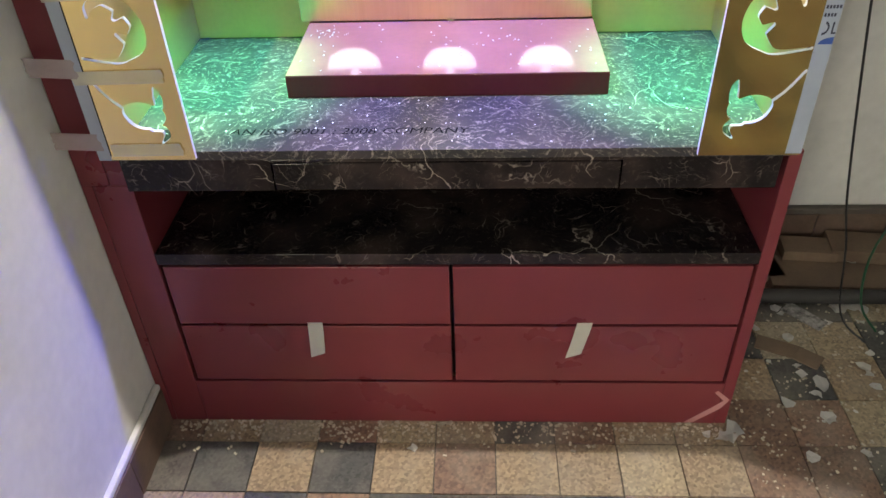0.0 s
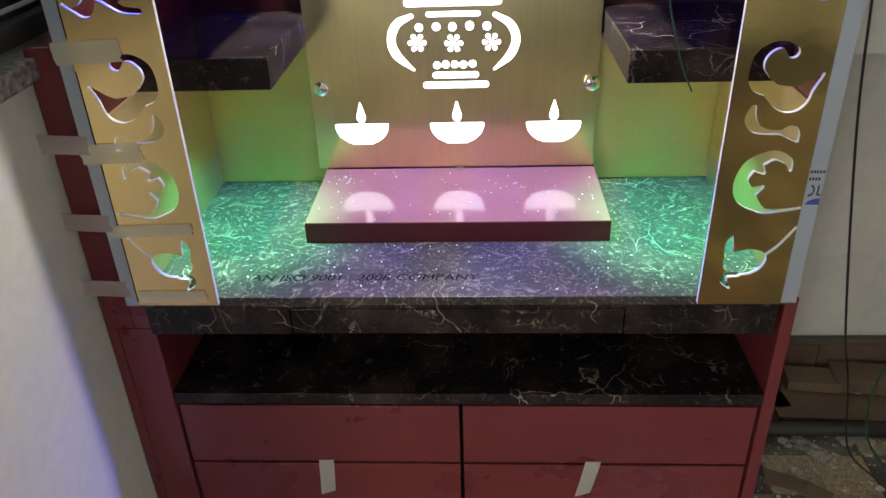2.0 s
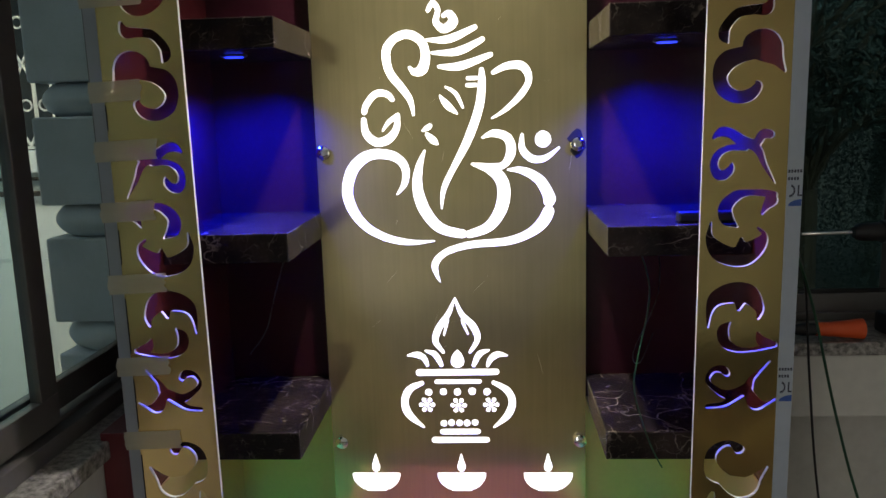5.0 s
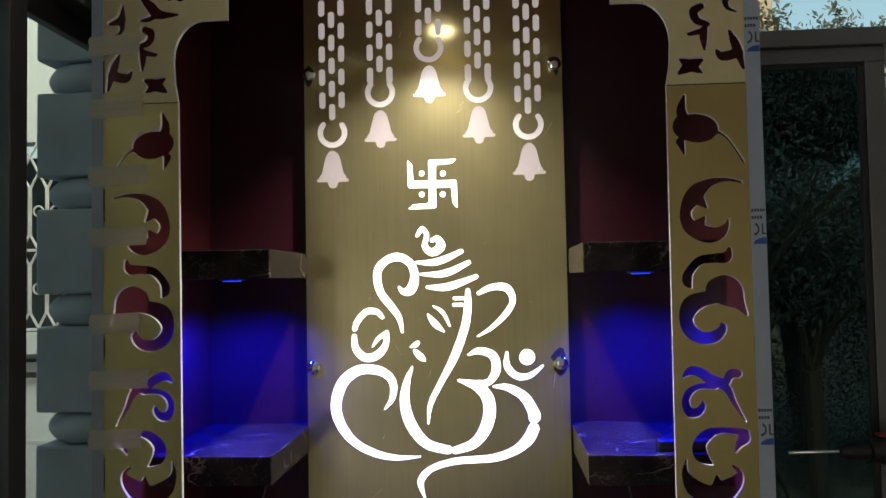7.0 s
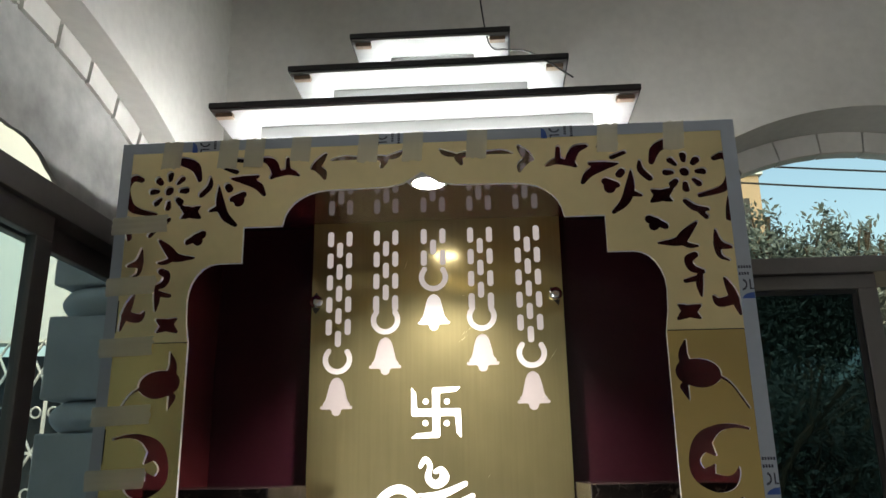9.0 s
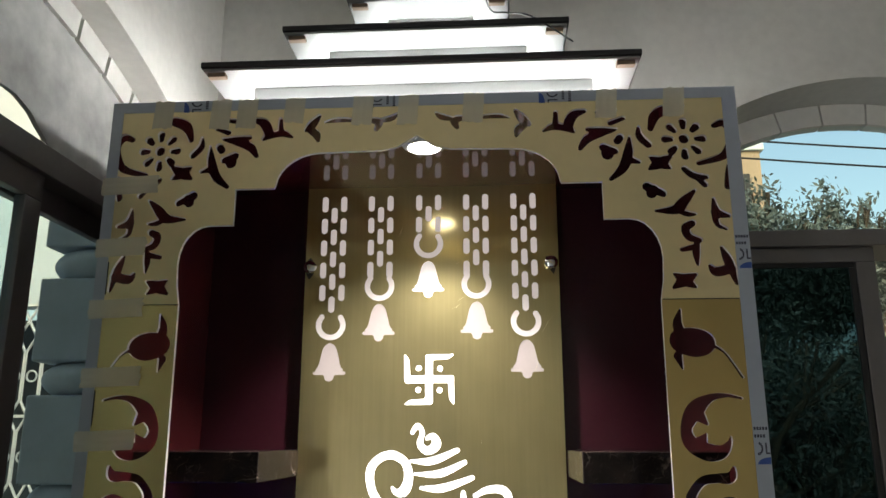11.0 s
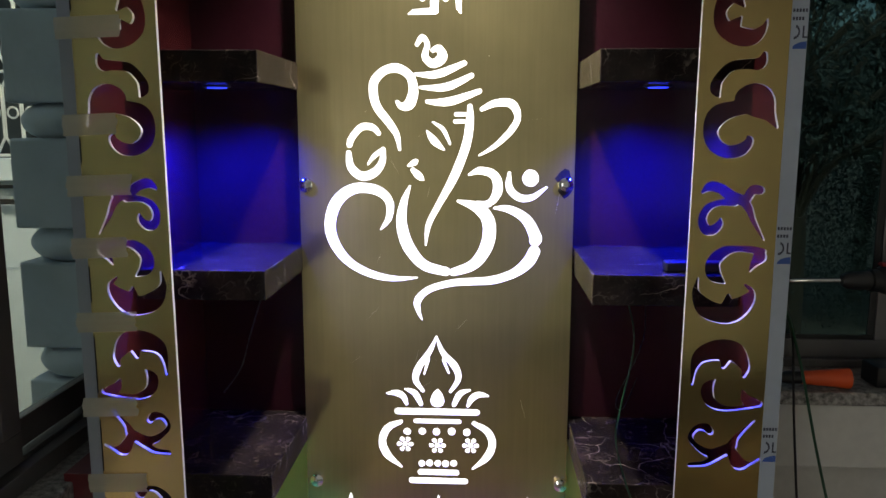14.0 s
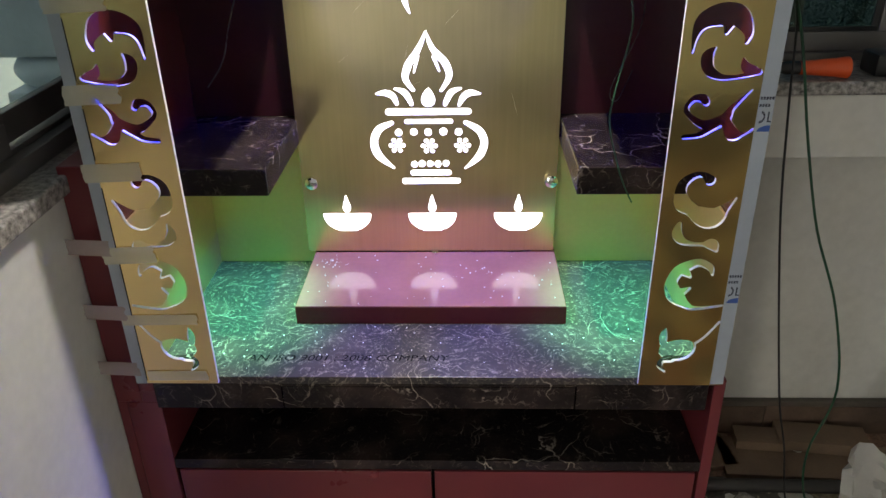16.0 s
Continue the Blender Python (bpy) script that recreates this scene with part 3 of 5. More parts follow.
block("platform", -0.303, 0.291, 0.176, BK - 0.007, CT + 0.0005, 0.752, SHADED_RED, shrine, "red laminate raised platform with sawdust")
block("film_sheet", -0.3015, 0.2895, 0.1775, 0.4345, 0.7522, 0.7528, HAZE, shrine, "hazy pink-white protective film sheet", bevel=0)
# spot at the front of the top
bm = bmesh.new()
lathe(bm, [(0.045, 0.0), (0.045, -0.008), (0.036, -0.012)], (-0.008, 0.15, UT - 0.018))
part("spot_ring", bm, WHITE_OUT, shrine, "white spot light ring", smooth=True)
bm = bmesh.new()
lathe(bm, [(0.034, -0.0115), (0.034, -0.0135)], (-0.008, 0.15, UT - 0.018))
part("spot_lens", bm, WARM_LED, shrine, "lit warm spot lens")


def tier(z, half, y0, cx, h, label):
    """One step of the canopy: a black-edged plate over a white box with a lit tube round it."""
    root = thing("canopy_tier", label, "canopy tier", "tiers of the stepped canopy")
    y1 = BK
    block("top_plate", cx - half, cx + half, y0, y1, z + h - 0.012, z + h, BLACK_PLASTIC, root, "black-edged plate")
    block("under_plate", cx - half + 0.004, cx + half - 0.004, y0 + 0.004, y1, z + h - 0.018, z + h - 0.0125, BOARD, root, "white underside")
    block("tier_box", cx - half + 0.085, cx + half - 0.085, y0 + 0.085, y1, z, z + h - 0.0185, BOARD, root, "white recessed box")
    for s in (-1, 1):
        block("corner_block", cx + s * (half - 0.030) - 0.018, cx + s * (half - 0.030) + 0.018, y0 + 0.010, y0 + 0.026, z + h - 0.028, z + h - 0.0185, WOOD, root, "small wooden corner block")
    bm = bmesh.new()
    a, c, zz = half - 0.068, y0 + 0.066, z + 0.034
    tube(bm, [(cx - a, y1 - 0.02, zz), (cx - a, c + 0.03, zz), (cx - a + 0.03, c, zz), (cx, c, zz), (cx + a - 0.03, c, zz), (cx + a, c + 0.03, zz), (cx + a, y1 - 0.02, zz)], 0.011)
    part("led_tube", bm, TUBE, root, "lit white tube light", smooth=True)
    for k in (-0.8, 0.0, 0.8):
        block("tube_clip", cx + k * a - 0.006, cx + k * a + 0.006, c - 0.014, c + 0.018, zz - 0.018, zz + 0.016, ACRYLIC, root, "white tube clip", bevel=0.002)
    return root


tier(UT, 0.437, 0.03, -0.011, 0.118, "white lit canopy step with a black edge, lowest")
tier(UT + 0.118, 0.304, 0.11, -0.006, 0.122, "white lit canopy step with a black edge, middle")
tier(UT + 0.240, 0.185, 0.19, -0.006, 0.122, "white lit canopy step with a black edge, uppermost")

FY = -0.026                     # face of the front panel
PY = 0.436                      # face of the back plate
# ORNAMENTS
# ---- cut-out ornament: strokes are rows of (across, up, width) in millimetres ----
CREST = [[(-56, 1933, 9), (-45, 1948, 12), (-34, 1933, 11), (-39, 1908, 14), (-22, 1893, 18), (-2, 1906, 21), (-9, 1925, 14), (-22, 1921, 10)],
    [(-60, 1871, 6), (-12, 1871, 17), (45, 1894, 11)],
    [(-50, 1843, 6), (7, 1844, 17), (61, 1868, 11)],
    [(-35, 1813, 8), (13, 1813, 18), (78, 1835, 11)],
    [(28, 1786, 9), (46, 1786, 9)],
    [(26, 1771, 9), (44, 1771, 9)]]
CURL = [[(-95, 1710, 6), (-101, 1742, 13), (-120, 1771, 17), (-145, 1805, 18), (-151, 1849, 19), (-131, 1876, 18), (-100, 1884, 19), (-72, 1867, 18), (-64, 1836, 20), (-73, 1808, 23), (-90, 1803, 14), (-100, 1813, 7)],
    [(-35, 1750, 4), (-19, 1729, 16), (2, 1710, 4)],
    [(-22, 1769, 4), (0, 1754, 9), (15, 1723, 5)],
    [(-76, 1675, 5), (-63, 1682, 13), (-57, 1687, 5)],
    [(-66, 1666, 10), (-53, 1653, 16), (-43, 1644, 4)]]
TRUNK = [[(58, 1803, 11), (58, 1773, 17), (51, 1723, 19), (25, 1653, 19), (-6, 1596, 14), (-32, 1545, 12), (-38, 1500, 4)],
    [(84, 1797, 10), (113, 1810, 15), (148, 1808, 18), (161, 1779, 14), (144, 1748, 14), (111, 1717, 10), (79, 1698, 4)],
    [(145, 1660, 7), (145, 1629, 15), (166, 1607, 16), (195, 1607, 13), (226, 1629, 5)],
    [(191, 1650, 35), (191, 1649, 36)]]
ARM = [[(-141, 1745, 10), (-154, 1758, 14), (-179, 1758, 15), (-200, 1735, 14), (-205, 1720, 13)],
    [(-207, 1702, 12), (-203, 1672, 17), (-180, 1652, 19), (-152, 1659, 19), (-134, 1682, 15), (-131, 1710, 11)],
    [(-131, 1710, 11), (-152, 1695, 10), (-165, 1677, 4)],
    [(57, 1656, 5), (82, 1665, 16), (113, 1654, 19), (120, 1622, 21), (103, 1594, 15), (76, 1590, 17)]]
SWEEP = [[(-138, 1534, 4), (-120, 1560, 14), (-119, 1596, 18), (-146, 1621, 21), (-197, 1624, 23), (-236, 1595, 26), (-252, 1544, 25), (-241, 1499, 23), (-211, 1460, 19), (-167, 1435, 17), (-115, 1423, 13), (-58, 1425, 4)],
    [(-73, 1630, 5), (-86, 1596, 16), (-92, 1551, 23), (-79, 1500, 26), (-45, 1456, 23), (2, 1441, 20), (6, 1441, 20)]]
BELLY = [[(24, 1439, 18), (69, 1457, 23), (98, 1501, 28), (101, 1552, 28), (76, 1584, 23), (33, 1598, 6)],
    [(113, 1583, 5), (145, 1581, 16), (183, 1559, 22), (204, 1521, 26), (204, 1512, 26)],
    [(202, 1487, 26), (189, 1463, 26), (158, 1438, 20), (107, 1421, 18), (25, 1415, 16), (-32, 1398, 15), (-57, 1372, 16), (-54, 1346, 9), (-47, 1329, 3)]]
POT_CROWN = [[(-14, 1290, 4), (-30, 1254, 12), (-54, 1218, 16), (-62, 1187, 14), (-45, 1161, 8)],
    [(-14, 1290, 4), (0, 1253, 12), (27, 1222, 16), (36, 1191, 13), (18, 1160, 7)],
    [(-33, 1236, 8), (-42, 1201, 4)],
    [(2, 1235, 8), (14, 1204, 4)],
    [(-128, 1153, 5), (-107, 1155, 14), (-91, 1147, 14), (-83, 1129, 8)],
    [(-86, 1164, 5), (-64, 1155, 14), (-50, 1129, 10)],
    [(104, 1151, 5), (83, 1154, 14), (67, 1144, 14), (58, 1126, 7)],
    [(62, 1164, 5), (40, 1155, 14), (26, 1128, 10)],
    [(-11, 1164, 4), (-12, 1150, 23), (-12, 1138, 32)]]
POT_BODY = [[(-103, 1111, 16), (78, 1111, 15)],
    [(-62, 1088, 11), (38, 1088, 11)],
    [(-97, 1085, 10), (-127, 1070, 17), (-140, 1039, 17), (-130, 1006, 18), (-96, 975, 5)],
    [(72, 1085, 10), (103, 1066, 16), (115, 1036, 17), (103, 1003, 17), (71, 974, 5)],
    [(-51, 963, 14), (32, 963, 14)],
    [(-71, 942, 15), (53, 942, 14)]]
POT_DOTS = [[(-82, 1062, 17), (-82, 1062, 17)],
    [(-47, 1063, 17), (-47, 1063, 18)],
    [(-14, 1063, 17), (-14, 1062, 17)],
    [(21, 1064, 18), (21, 1063, 17)],
    [(56, 1063, 17), (56, 1062, 17)],
    [(-48, 984, 16), (-48, 984, 16)],
    [(-30, 986, 16), (-30, 985, 16)],
    [(-11, 985, 16), (-11, 985, 16)],
    [(7, 985, 16), (7, 984, 16)],
    [(26, 986, 16), (26, 986, 16)]]
SCROLL_A = [[(-544, 2466, 8), (-561, 2471, 12), (-573, 2453, 12), (-569, 2427, 13), (-554, 2407, 11), (-512, 2395, 7)],
    [(-564, 2389, 7), (-562, 2370, 11), (-559, 2351, 10)],
    [(-492, 2506, 4), (-464, 2501, 15), (-441, 2489, 15), (-431, 2463, 8)],
    [(-410, 2467, 4), (-411, 2449, 11), (-425, 2433, 11)],
    [(-393, 2449, 3), (-389, 2417, 14), (-378, 2389, 13), (-356, 2369, 6)],
    [(-407, 2400, 6), (-388, 2406, 14)]]
SCROLL_B = [[(-376, 2448, 11), (-371, 2441, 11)],
    [(-365, 2422, 11), (-346, 2429, 13)],
    [(-352, 2418, 17), (-352, 2416, 17)],
    [(-464, 2410, 5), (-444, 2398, 17), (-425, 2386, 4)],
    [(-462, 2387, 4), (-444, 2398, 17), (-427, 2409, 4)],
    [(-445, 2340, 11), (-419, 2353, 14)],
    [(-429, 2346, 18), (-425, 2340, 14)],
    [(-370, 2464, 4), (-346, 2461, 13), (-319, 2465, 7)],
    [(-346, 2459, 12), (-318, 2447, 13), (-304, 2428, 6)],
    [(-383, 2485, 7), (-360, 2476, 8)],
    [(-369, 2502, 7), (-338, 2497, 8)]]
SCROLL_C = [[(-314, 2501, 7), (-294, 2494, 14), (-284, 2473, 14), (-292, 2462, 7)],
    [(-284, 2466, 9), (-260, 2473, 12), (-239, 2464, 4)],
    [(-262, 2500, 6), (-261, 2476, 9)],
    [(-189, 2505, 6), (-201, 2489, 14), (-212, 2478, 8)],
    [(-209, 2480, 9), (-194, 2469, 12), (-189, 2455, 4)],
    [(-177, 2492, 3), (-154, 2496, 8), (-111, 2494, 5)],
    [(-101, 2496, 5), (-77, 2490, 12), (-81, 2475, 6)],
    [(-71, 2493, 7), (-53, 2497, 10), (-42, 2505, 4)]]
SCROLL_D = [[(-523, 2369, 7), (-501, 2372, 11), (-486, 2385, 9)],
    [(-504, 2372, 9), (-519, 2355, 9)],
    [(-501, 2345, 4), (-481, 2325, 14), (-466, 2310, 14), (-431, 2308, 4)],
    [(-469, 2310, 9), (-484, 2302, 9), (-499, 2301, 4)],
    [(-493, 2285, 9), (-480, 2276, 12), (-485, 2260, 12), (-503, 2254, 7)],
    [(-498, 2249, 8), (-495, 2231, 11), (-496, 2210, 4)],
    [(-494, 2242, 9), (-471, 2237, 6)],
    [(-492, 2193, 4), (-472, 2183, 16), (-452, 2170, 4)],
    [(-490, 2171, 4), (-472, 2183, 16), (-455, 2194, 4)]]
SCROLL_E = [[(-532, 2329, 4), (-536, 2304, 13), (-556, 2297, 6)],
    [(-532, 2304, 11), (-535, 2282, 8), (-550, 2273, 4)],
    [(-539, 2239, 6), (-549, 2213, 14), (-559, 2177, 6)],
    [(-553, 2203, 13), (-526, 2197, 13), (-517, 2207, 6)]]
TULIP_TOP = [[(-460, 2132, 5), (-454, 2109, 17), (-457, 2094, 20)],
    [(-459, 2079, 42), (-479, 2076, 50), (-496, 2075, 38), (-508, 2072, 8)],
    [(-451, 2053, 16), (-457, 2032, 4)],
    [(-507, 2072, 7), (-529, 2057, 5), (-554, 2017, 5)]]
PAISLEY = [[(-549, 1983, 5), (-523, 1988, 7), (-497, 1983, 14), (-472, 1964, 29), (-456, 1936, 20), (-462, 1911, 25), (-487, 1897, 29), (-509, 1897, 22), (-522, 1909, 11), (-526, 1921, 4)],
    [(-476, 1958, 26), (-490, 1942, 6)],
    [(-478, 1912, 23), (-487, 1925, 5)]]
HOOK_A = [[(-526, 1871, 8), (-520, 1857, 18), (-499, 1856, 15), (-476, 1852, 15), (-459, 1834, 16), (-455, 1819, 18), (-461, 1808, 5)]]
COMMA_A = [[(-551, 1761, 5), (-537, 1782, 23), (-520, 1801, 50), (-504, 1803, 40)],
    [(-504, 1792, 22), (-482, 1788, 25), (-460, 1778, 31), (-451, 1756, 24), (-458, 1735, 23), (-478, 1723, 20), (-499, 1726, 20), (-511, 1739, 14), (-508, 1746, 5)]]
VINE_A = [[(-444, 1660, 6), (-456, 1669, 15), (-473, 1665, 16), (-490, 1653, 18), (-506, 1647, 16), (-517, 1635, 13), (-526, 1614, 9), (-543, 1585, 3)],
    [(-533, 1663, 14), (-521, 1663, 16), (-512, 1647, 14)],
    [(-495, 1644, 13), (-470, 1643, 10), (-453, 1634, 13), (-446, 1617, 14), (-452, 1601, 16), (-464, 1600, 16), (-473, 1609, 12), (-474, 1618, 4)]]
HOOK_B = [[(-486, 1515, 4), (-469, 1529, 23), (-467, 1548, 23), (-483, 1565, 18), (-504, 1570, 10), (-526, 1569, 12), (-544, 1566, 10)],
    [(-539, 1557, 22), (-531, 1547, 13), (-525, 1535, 5)]]
MOON_A = [[(-444, 1522, 4), (-442, 1498, 13), (-457, 1475, 29), (-480, 1465, 32), (-502, 1469, 38), (-523, 1485, 25), (-530, 1501, 9), (-519, 1512, 4)],
    [(-493, 1494, 7), (-494, 1479, 23)]]
MOON_B = [[(-444, 1346, 4), (-446, 1374, 13), (-457, 1395, 27), (-484, 1404, 36), (-510, 1400, 32), (-527, 1377, 16), (-526, 1361, 7)],
    [(-493, 1377, 9), (-496, 1392, 23)]]
HOOK_C = [[(-480, 1353, 4), (-469, 1339, 20), (-474, 1318, 18), (-494, 1306, 11), (-521, 1306, 8), (-554, 1314, 11)],
    [(-526, 1335, 5), (-532, 1321, 16), (-545, 1317, 14)]]
VINE_B = [[(-478, 1264, 11), (-470, 1272, 14), (-455, 1270, 11), (-446, 1254, 9), (-457, 1239, 9), (-480, 1227, 16), (-510, 1236, 20), (-520, 1255, 11), (-548, 1285, 3)],
    [(-448, 1206, 9), (-472, 1209, 11), (-489, 1221, 16), (-507, 1233, 16)],
    [(-515, 1230, 16), (-527, 1210, 22), (-545, 1210, 7), (-559, 1218, 5)]]
COMMA_B = [[(-503, 1128, 18), (-491, 1138, 11), (-475, 1137, 13), (-459, 1124, 18), (-455, 1104, 21), (-462, 1084, 29), (-480, 1073, 22)],
    [(-476, 1073, 19), (-502, 1059, 38), (-518, 1058, 38), (-533, 1074, 20), (-551, 1095, 5)]]
HOOK_D = [[(-460, 1046, 9), (-458, 1028, 18), (-468, 1013, 15), (-486, 1007, 9), (-507, 1006, 9), (-522, 1006, 22), (-532, 993, 7)]]
MOON_C = [[(-532, 944, 5), (-526, 959, 13), (-506, 969, 16), (-486, 962, 22), (-470, 951, 23), (-460, 927, 22), (-469, 902, 31), (-488, 883, 18), (-509, 873, 9), (-558, 879, 5)],
    [(-480, 952, 22), (-492, 940, 7)],
    [(-479, 906, 20), (-494, 916, 7)]]
TULIP_LOW = [[(-461, 827, 5), (-459, 811, 15), (-460, 796, 14)],
    [(-471, 779, 36), (-492, 779, 50), (-507, 785, 32)],
    [(-479, 758, 16), (-463, 755, 13), (-459, 743, 11), (-470, 729, 4)],
    [(-515, 790, 6), (-537, 811, 5), (-559, 843, 5)]]


def flow(stroke, k=5):
    """The stroke's line, smoothed."""
    p = np.array(stroke, float)
    if len(p) < 3:
        return p
    out = []
    for i in range(len(p) - 1):
        a, b, c, d = p[max(i - 1, 0)], p[i], p[i + 1], p[min(i + 2, len(p) - 1)]
        for j in range(k):
            t = j / k
            out.append(0.5 * (2 * b + (c - a) * t + (2 * a - 5 * b + 4 * c - d) * t * t + (3 * b - a - 3 * c + d) * t ** 3))
    return np.array(out + [p[-1]])


def outlines(strokes, step=1.0, inside=None):
    """The closed outlines, in millimetres, of all the strokes run together; inside trims them."""
    lines = [flow(s) for s in strokes]
    every = np.vstack(lines)
    pad = every[:, 2].max() / 2 + 4 * step
    x0, z0 = every[:, 0].min() - pad, every[:, 1].min() - pad
    nx, nz = int((every[:, 0].max() + pad - x0) / step) + 2, int((every[:, 1].max() + pad - z0) / step) + 2
    f = np.full((nz, nx), 9.0)
    for line in lines:
        for a, b in zip(line, line[1:]):
            m = max(a[2], b[2]) / 2 + 3 * step
            i0, i1 = max(0, int((min(a[0], b[0]) - m - x0) / step)), min(nx, int((max(a[0], b[0]) + m - x0) / step) + 2)
            j0, j1 = max(0, int((min(a[1], b[1]) - m - z0) / step)), min(nz, int((max(a[1], b[1]) + m - z0) / step) + 2)
            gx, gz = np.meshgrid(x0 + step * np.arange(i0, i1), z0 + step * np.arange(j0, j1))
            d = b - a
            t = np.clip(((gx - a[0]) * d[0] + (gz - a[1]) * d[1]) / max(d[0] ** 2 + d[1] ** 2, 1e-9), 0, 1)
            r = np.hypot(gx - a[0] - t * d[0], gz - a[1] - t * d[1]) - (a[2] + t * d[2]) / 2
            f[j0:j1, i0:i1] = np.minimum(f[j0:j1, i0:i1], r)
    if inside is not None:
        gx, gz = np.meshgrid(x0 + step * np.arange(nx), z0 + step * np.arange(nz))
        f = np.maximum(f, inside(gx, gz))
    f[np.abs(f) < 1e-6] = 1e-6
    f[0], f[-1], f[:, 0], f[:, -1] = 9, 9, 9, 9
    neg = f < 0
    code = neg[:-1, :-1] * 1 + neg[:-1, 1:] * 2 + neg[1:, 1:] * 4 + neg[1:, :-1] * 8
    table = {1: ((3, 0),), 2: ((0, 1),), 3: ((3, 1),), 4: ((1, 2),), 5: ((3, 0), (1, 2)), 6: ((0, 2),), 7: ((3, 2),), 8: ((2, 3),), 9: ((2, 0),), 10: ((0, 1), (2, 3)), 11: ((2, 1),), 12: ((1, 3),), 13: ((1, 0),), 14: ((0, 3),)}
    link, where = {}, {}

    def crossing(j, i, e):
        (ja, ia), (jb, ib) = {0: ((j, i), (j, i + 1)), 1: ((j, i + 1), (j + 1, i + 1)), 2: ((j + 1, i), (j + 1, i + 1)), 3: ((j, i), (j + 1, i))}[e]
        key = (ja, ia, jb, ib)
        if key not in where:
            t = f[ja, ia] / (f[ja, ia] - f[jb, ib])
            where[key] = (x0 + step * (ia + t * (ib - ia)), z0 + step * (ja + t * (jb - ja)))
        return key
    for j, i in zip(*np.nonzero((code > 0) & (code < 15))):
        for a, b in table[int(code[j, i])]:
            link[crossing(j, i, a)] = crossing(j, i, b)
    loops = []
    while link:
        start = key = next(iter(link))
        loop = []
        while key in link:
            loop.append(where[key])
            key = link.pop(key)
        if len(loop) > 5:
            loops.append(thin(np.array(loop), 0.22 * step))
    return [l for l in loops if len(l) > 4]


def thin(loop, tol):
    """Fewer points on a closed outline."""
    keep = np.zeros(len(loop), bool)
    far = int(np.argmax(np.hypot(*(loop - loop[0]).T)))
    keep[0] = keep[far] = True
    stack = [(0, far), (far, len(loop))]
    ring = np.vstack([loop, loop[:1]])
    while stack:
        a, b = stack.pop()
        if b - a < 2:
            continue
        d = ring[b] - ring[a]
        rel = ring[a + 1:b] - ring[a]
        dist = np.abs(rel[:, 0] * d[1] - rel[:, 1] * d[0]) / max(np.hypot(*d), 1e-9)
        k = int(np.argmax(dist))
        if dist[k] > tol:
            keep[a + 1 + k] = True
            stack += [(a, a + 1 + k), (a + 1 + k, b)]
    return loop[keep]


def sheet(bm, loops, front, back):
    """A flat sheet with holes, in the x-z plane: the loops cross inside and outside in turn. Material 1 on the cut edges."""
    from mathutils.geometry import delaunay_2d_cdt
    pts, edges = [], []
    for l in loops:
        n = len(pts)
        pts += [Vector((x / 1000, z / 1000)) for x, z in l]
        edges += [(n + k, n + (k + 1) % len(l)) for k in range(len(l))]
    vs, es, fs, _, eo, _ = delaunay_2d_cdt(pts, edges, [], 0, 1e-7)
    P = np.array([tuple(v) for v in vs])
    tri = np.array(fs)
    c = P[tri].mean(axis=1)
    odd = np.zeros(len(c), bool)
    for l in loops:
        q = l / 1000
        for (ax, az), (bx, bz) in zip(q, np.roll(q, -1, axis=0)):
            hit = (az > c[:, 1]) != (bz > c[:, 1])
            if az != bz:
                odd ^= hit & (c[:, 0] < (bx - ax) * (c[:, 1] - az) / (bz - az) + ax)
    vf = [bm.verts.new((x, front, z)) for x, z in P]
    vb = [bm.verts.new((x, back, z)) for x, z in P]
    for (a, b, d) in tri[odd]:
        bm.faces.new((vf[a], vf[b], vf[d]))
        bm.faces.new((vb[d], vb[b], vb[a]))
    for (a, b), o in zip(es, eo):
        if o:
            g = bm.faces.new((vf[a], vf[b], vb[b], vb[a]))
            g.material_index = 1
    for v in [v for v in bm.verts if not v.link_faces]:
        bm.verts.remove(v)


def shift(strokes, x, z, s=1.0):
    return [[(a * s + x, b * s + z, w * s) for a, b, w in st] for st in strokes]


def mirror(strokes, axis):
    return [[(2 * axis - a, b, w) for a, b, w in st] for st in strokes]


def bell():
    return [[(0, -2, 14), (0, -12, 32), (0, -30, 42), (0, -48, 50)], [(-26, -57, 12), (26, -57, 12)], [(-34, -64, 8), (34, -64, 8)], [(-20, -50, 14), (20, -50, 14)], [(0, -70, 22), (0, -72, 22)]]


def open_ring():
    a = [radians(d) for d in range(138, 403, 26)]
    return [[(29 * math.cos(t), 29 * math.sin(t), 13) for t in a]]


def chain(length):
    """Three columns of long links, the middle one half a step lower."""
    out = []
    z = -14
    while z > -length + 8:
        for dx, dz in ((-23, 0), (23, 0), (0, -28)):
            if z + dz > -length + 6:
                out.append([(dx, z + dz + 12, 15), (dx, z + dz - 12, 15)])
        z -= 55
    return out


def petals(n, r, long, wide, core):
    out = [[(0, 0, core), (0, 0.4, core)]]
    for k in range(n):
        c, s = math.cos(k * math.tau / n), math.sin(k * math.tau / n)
        out.append([(c * (r - long / 2), s * (r - long / 2), wide * 0.75), (c * (r + long / 2), s * (r + long / 2), wide)])
    return out


def oil_lamp():
    bowl = [[(-w, -z, 7), (w, -z, 7)] for z, w in ((k * 4.5, 55 * math.sqrt(1 - (k * 4.5 / 44) ** 2)) for k in range(10))]
    return bowl + [[(0, 50, 3), (0, 30, 14), (0, 18, 20), (0, 12, 14)]]


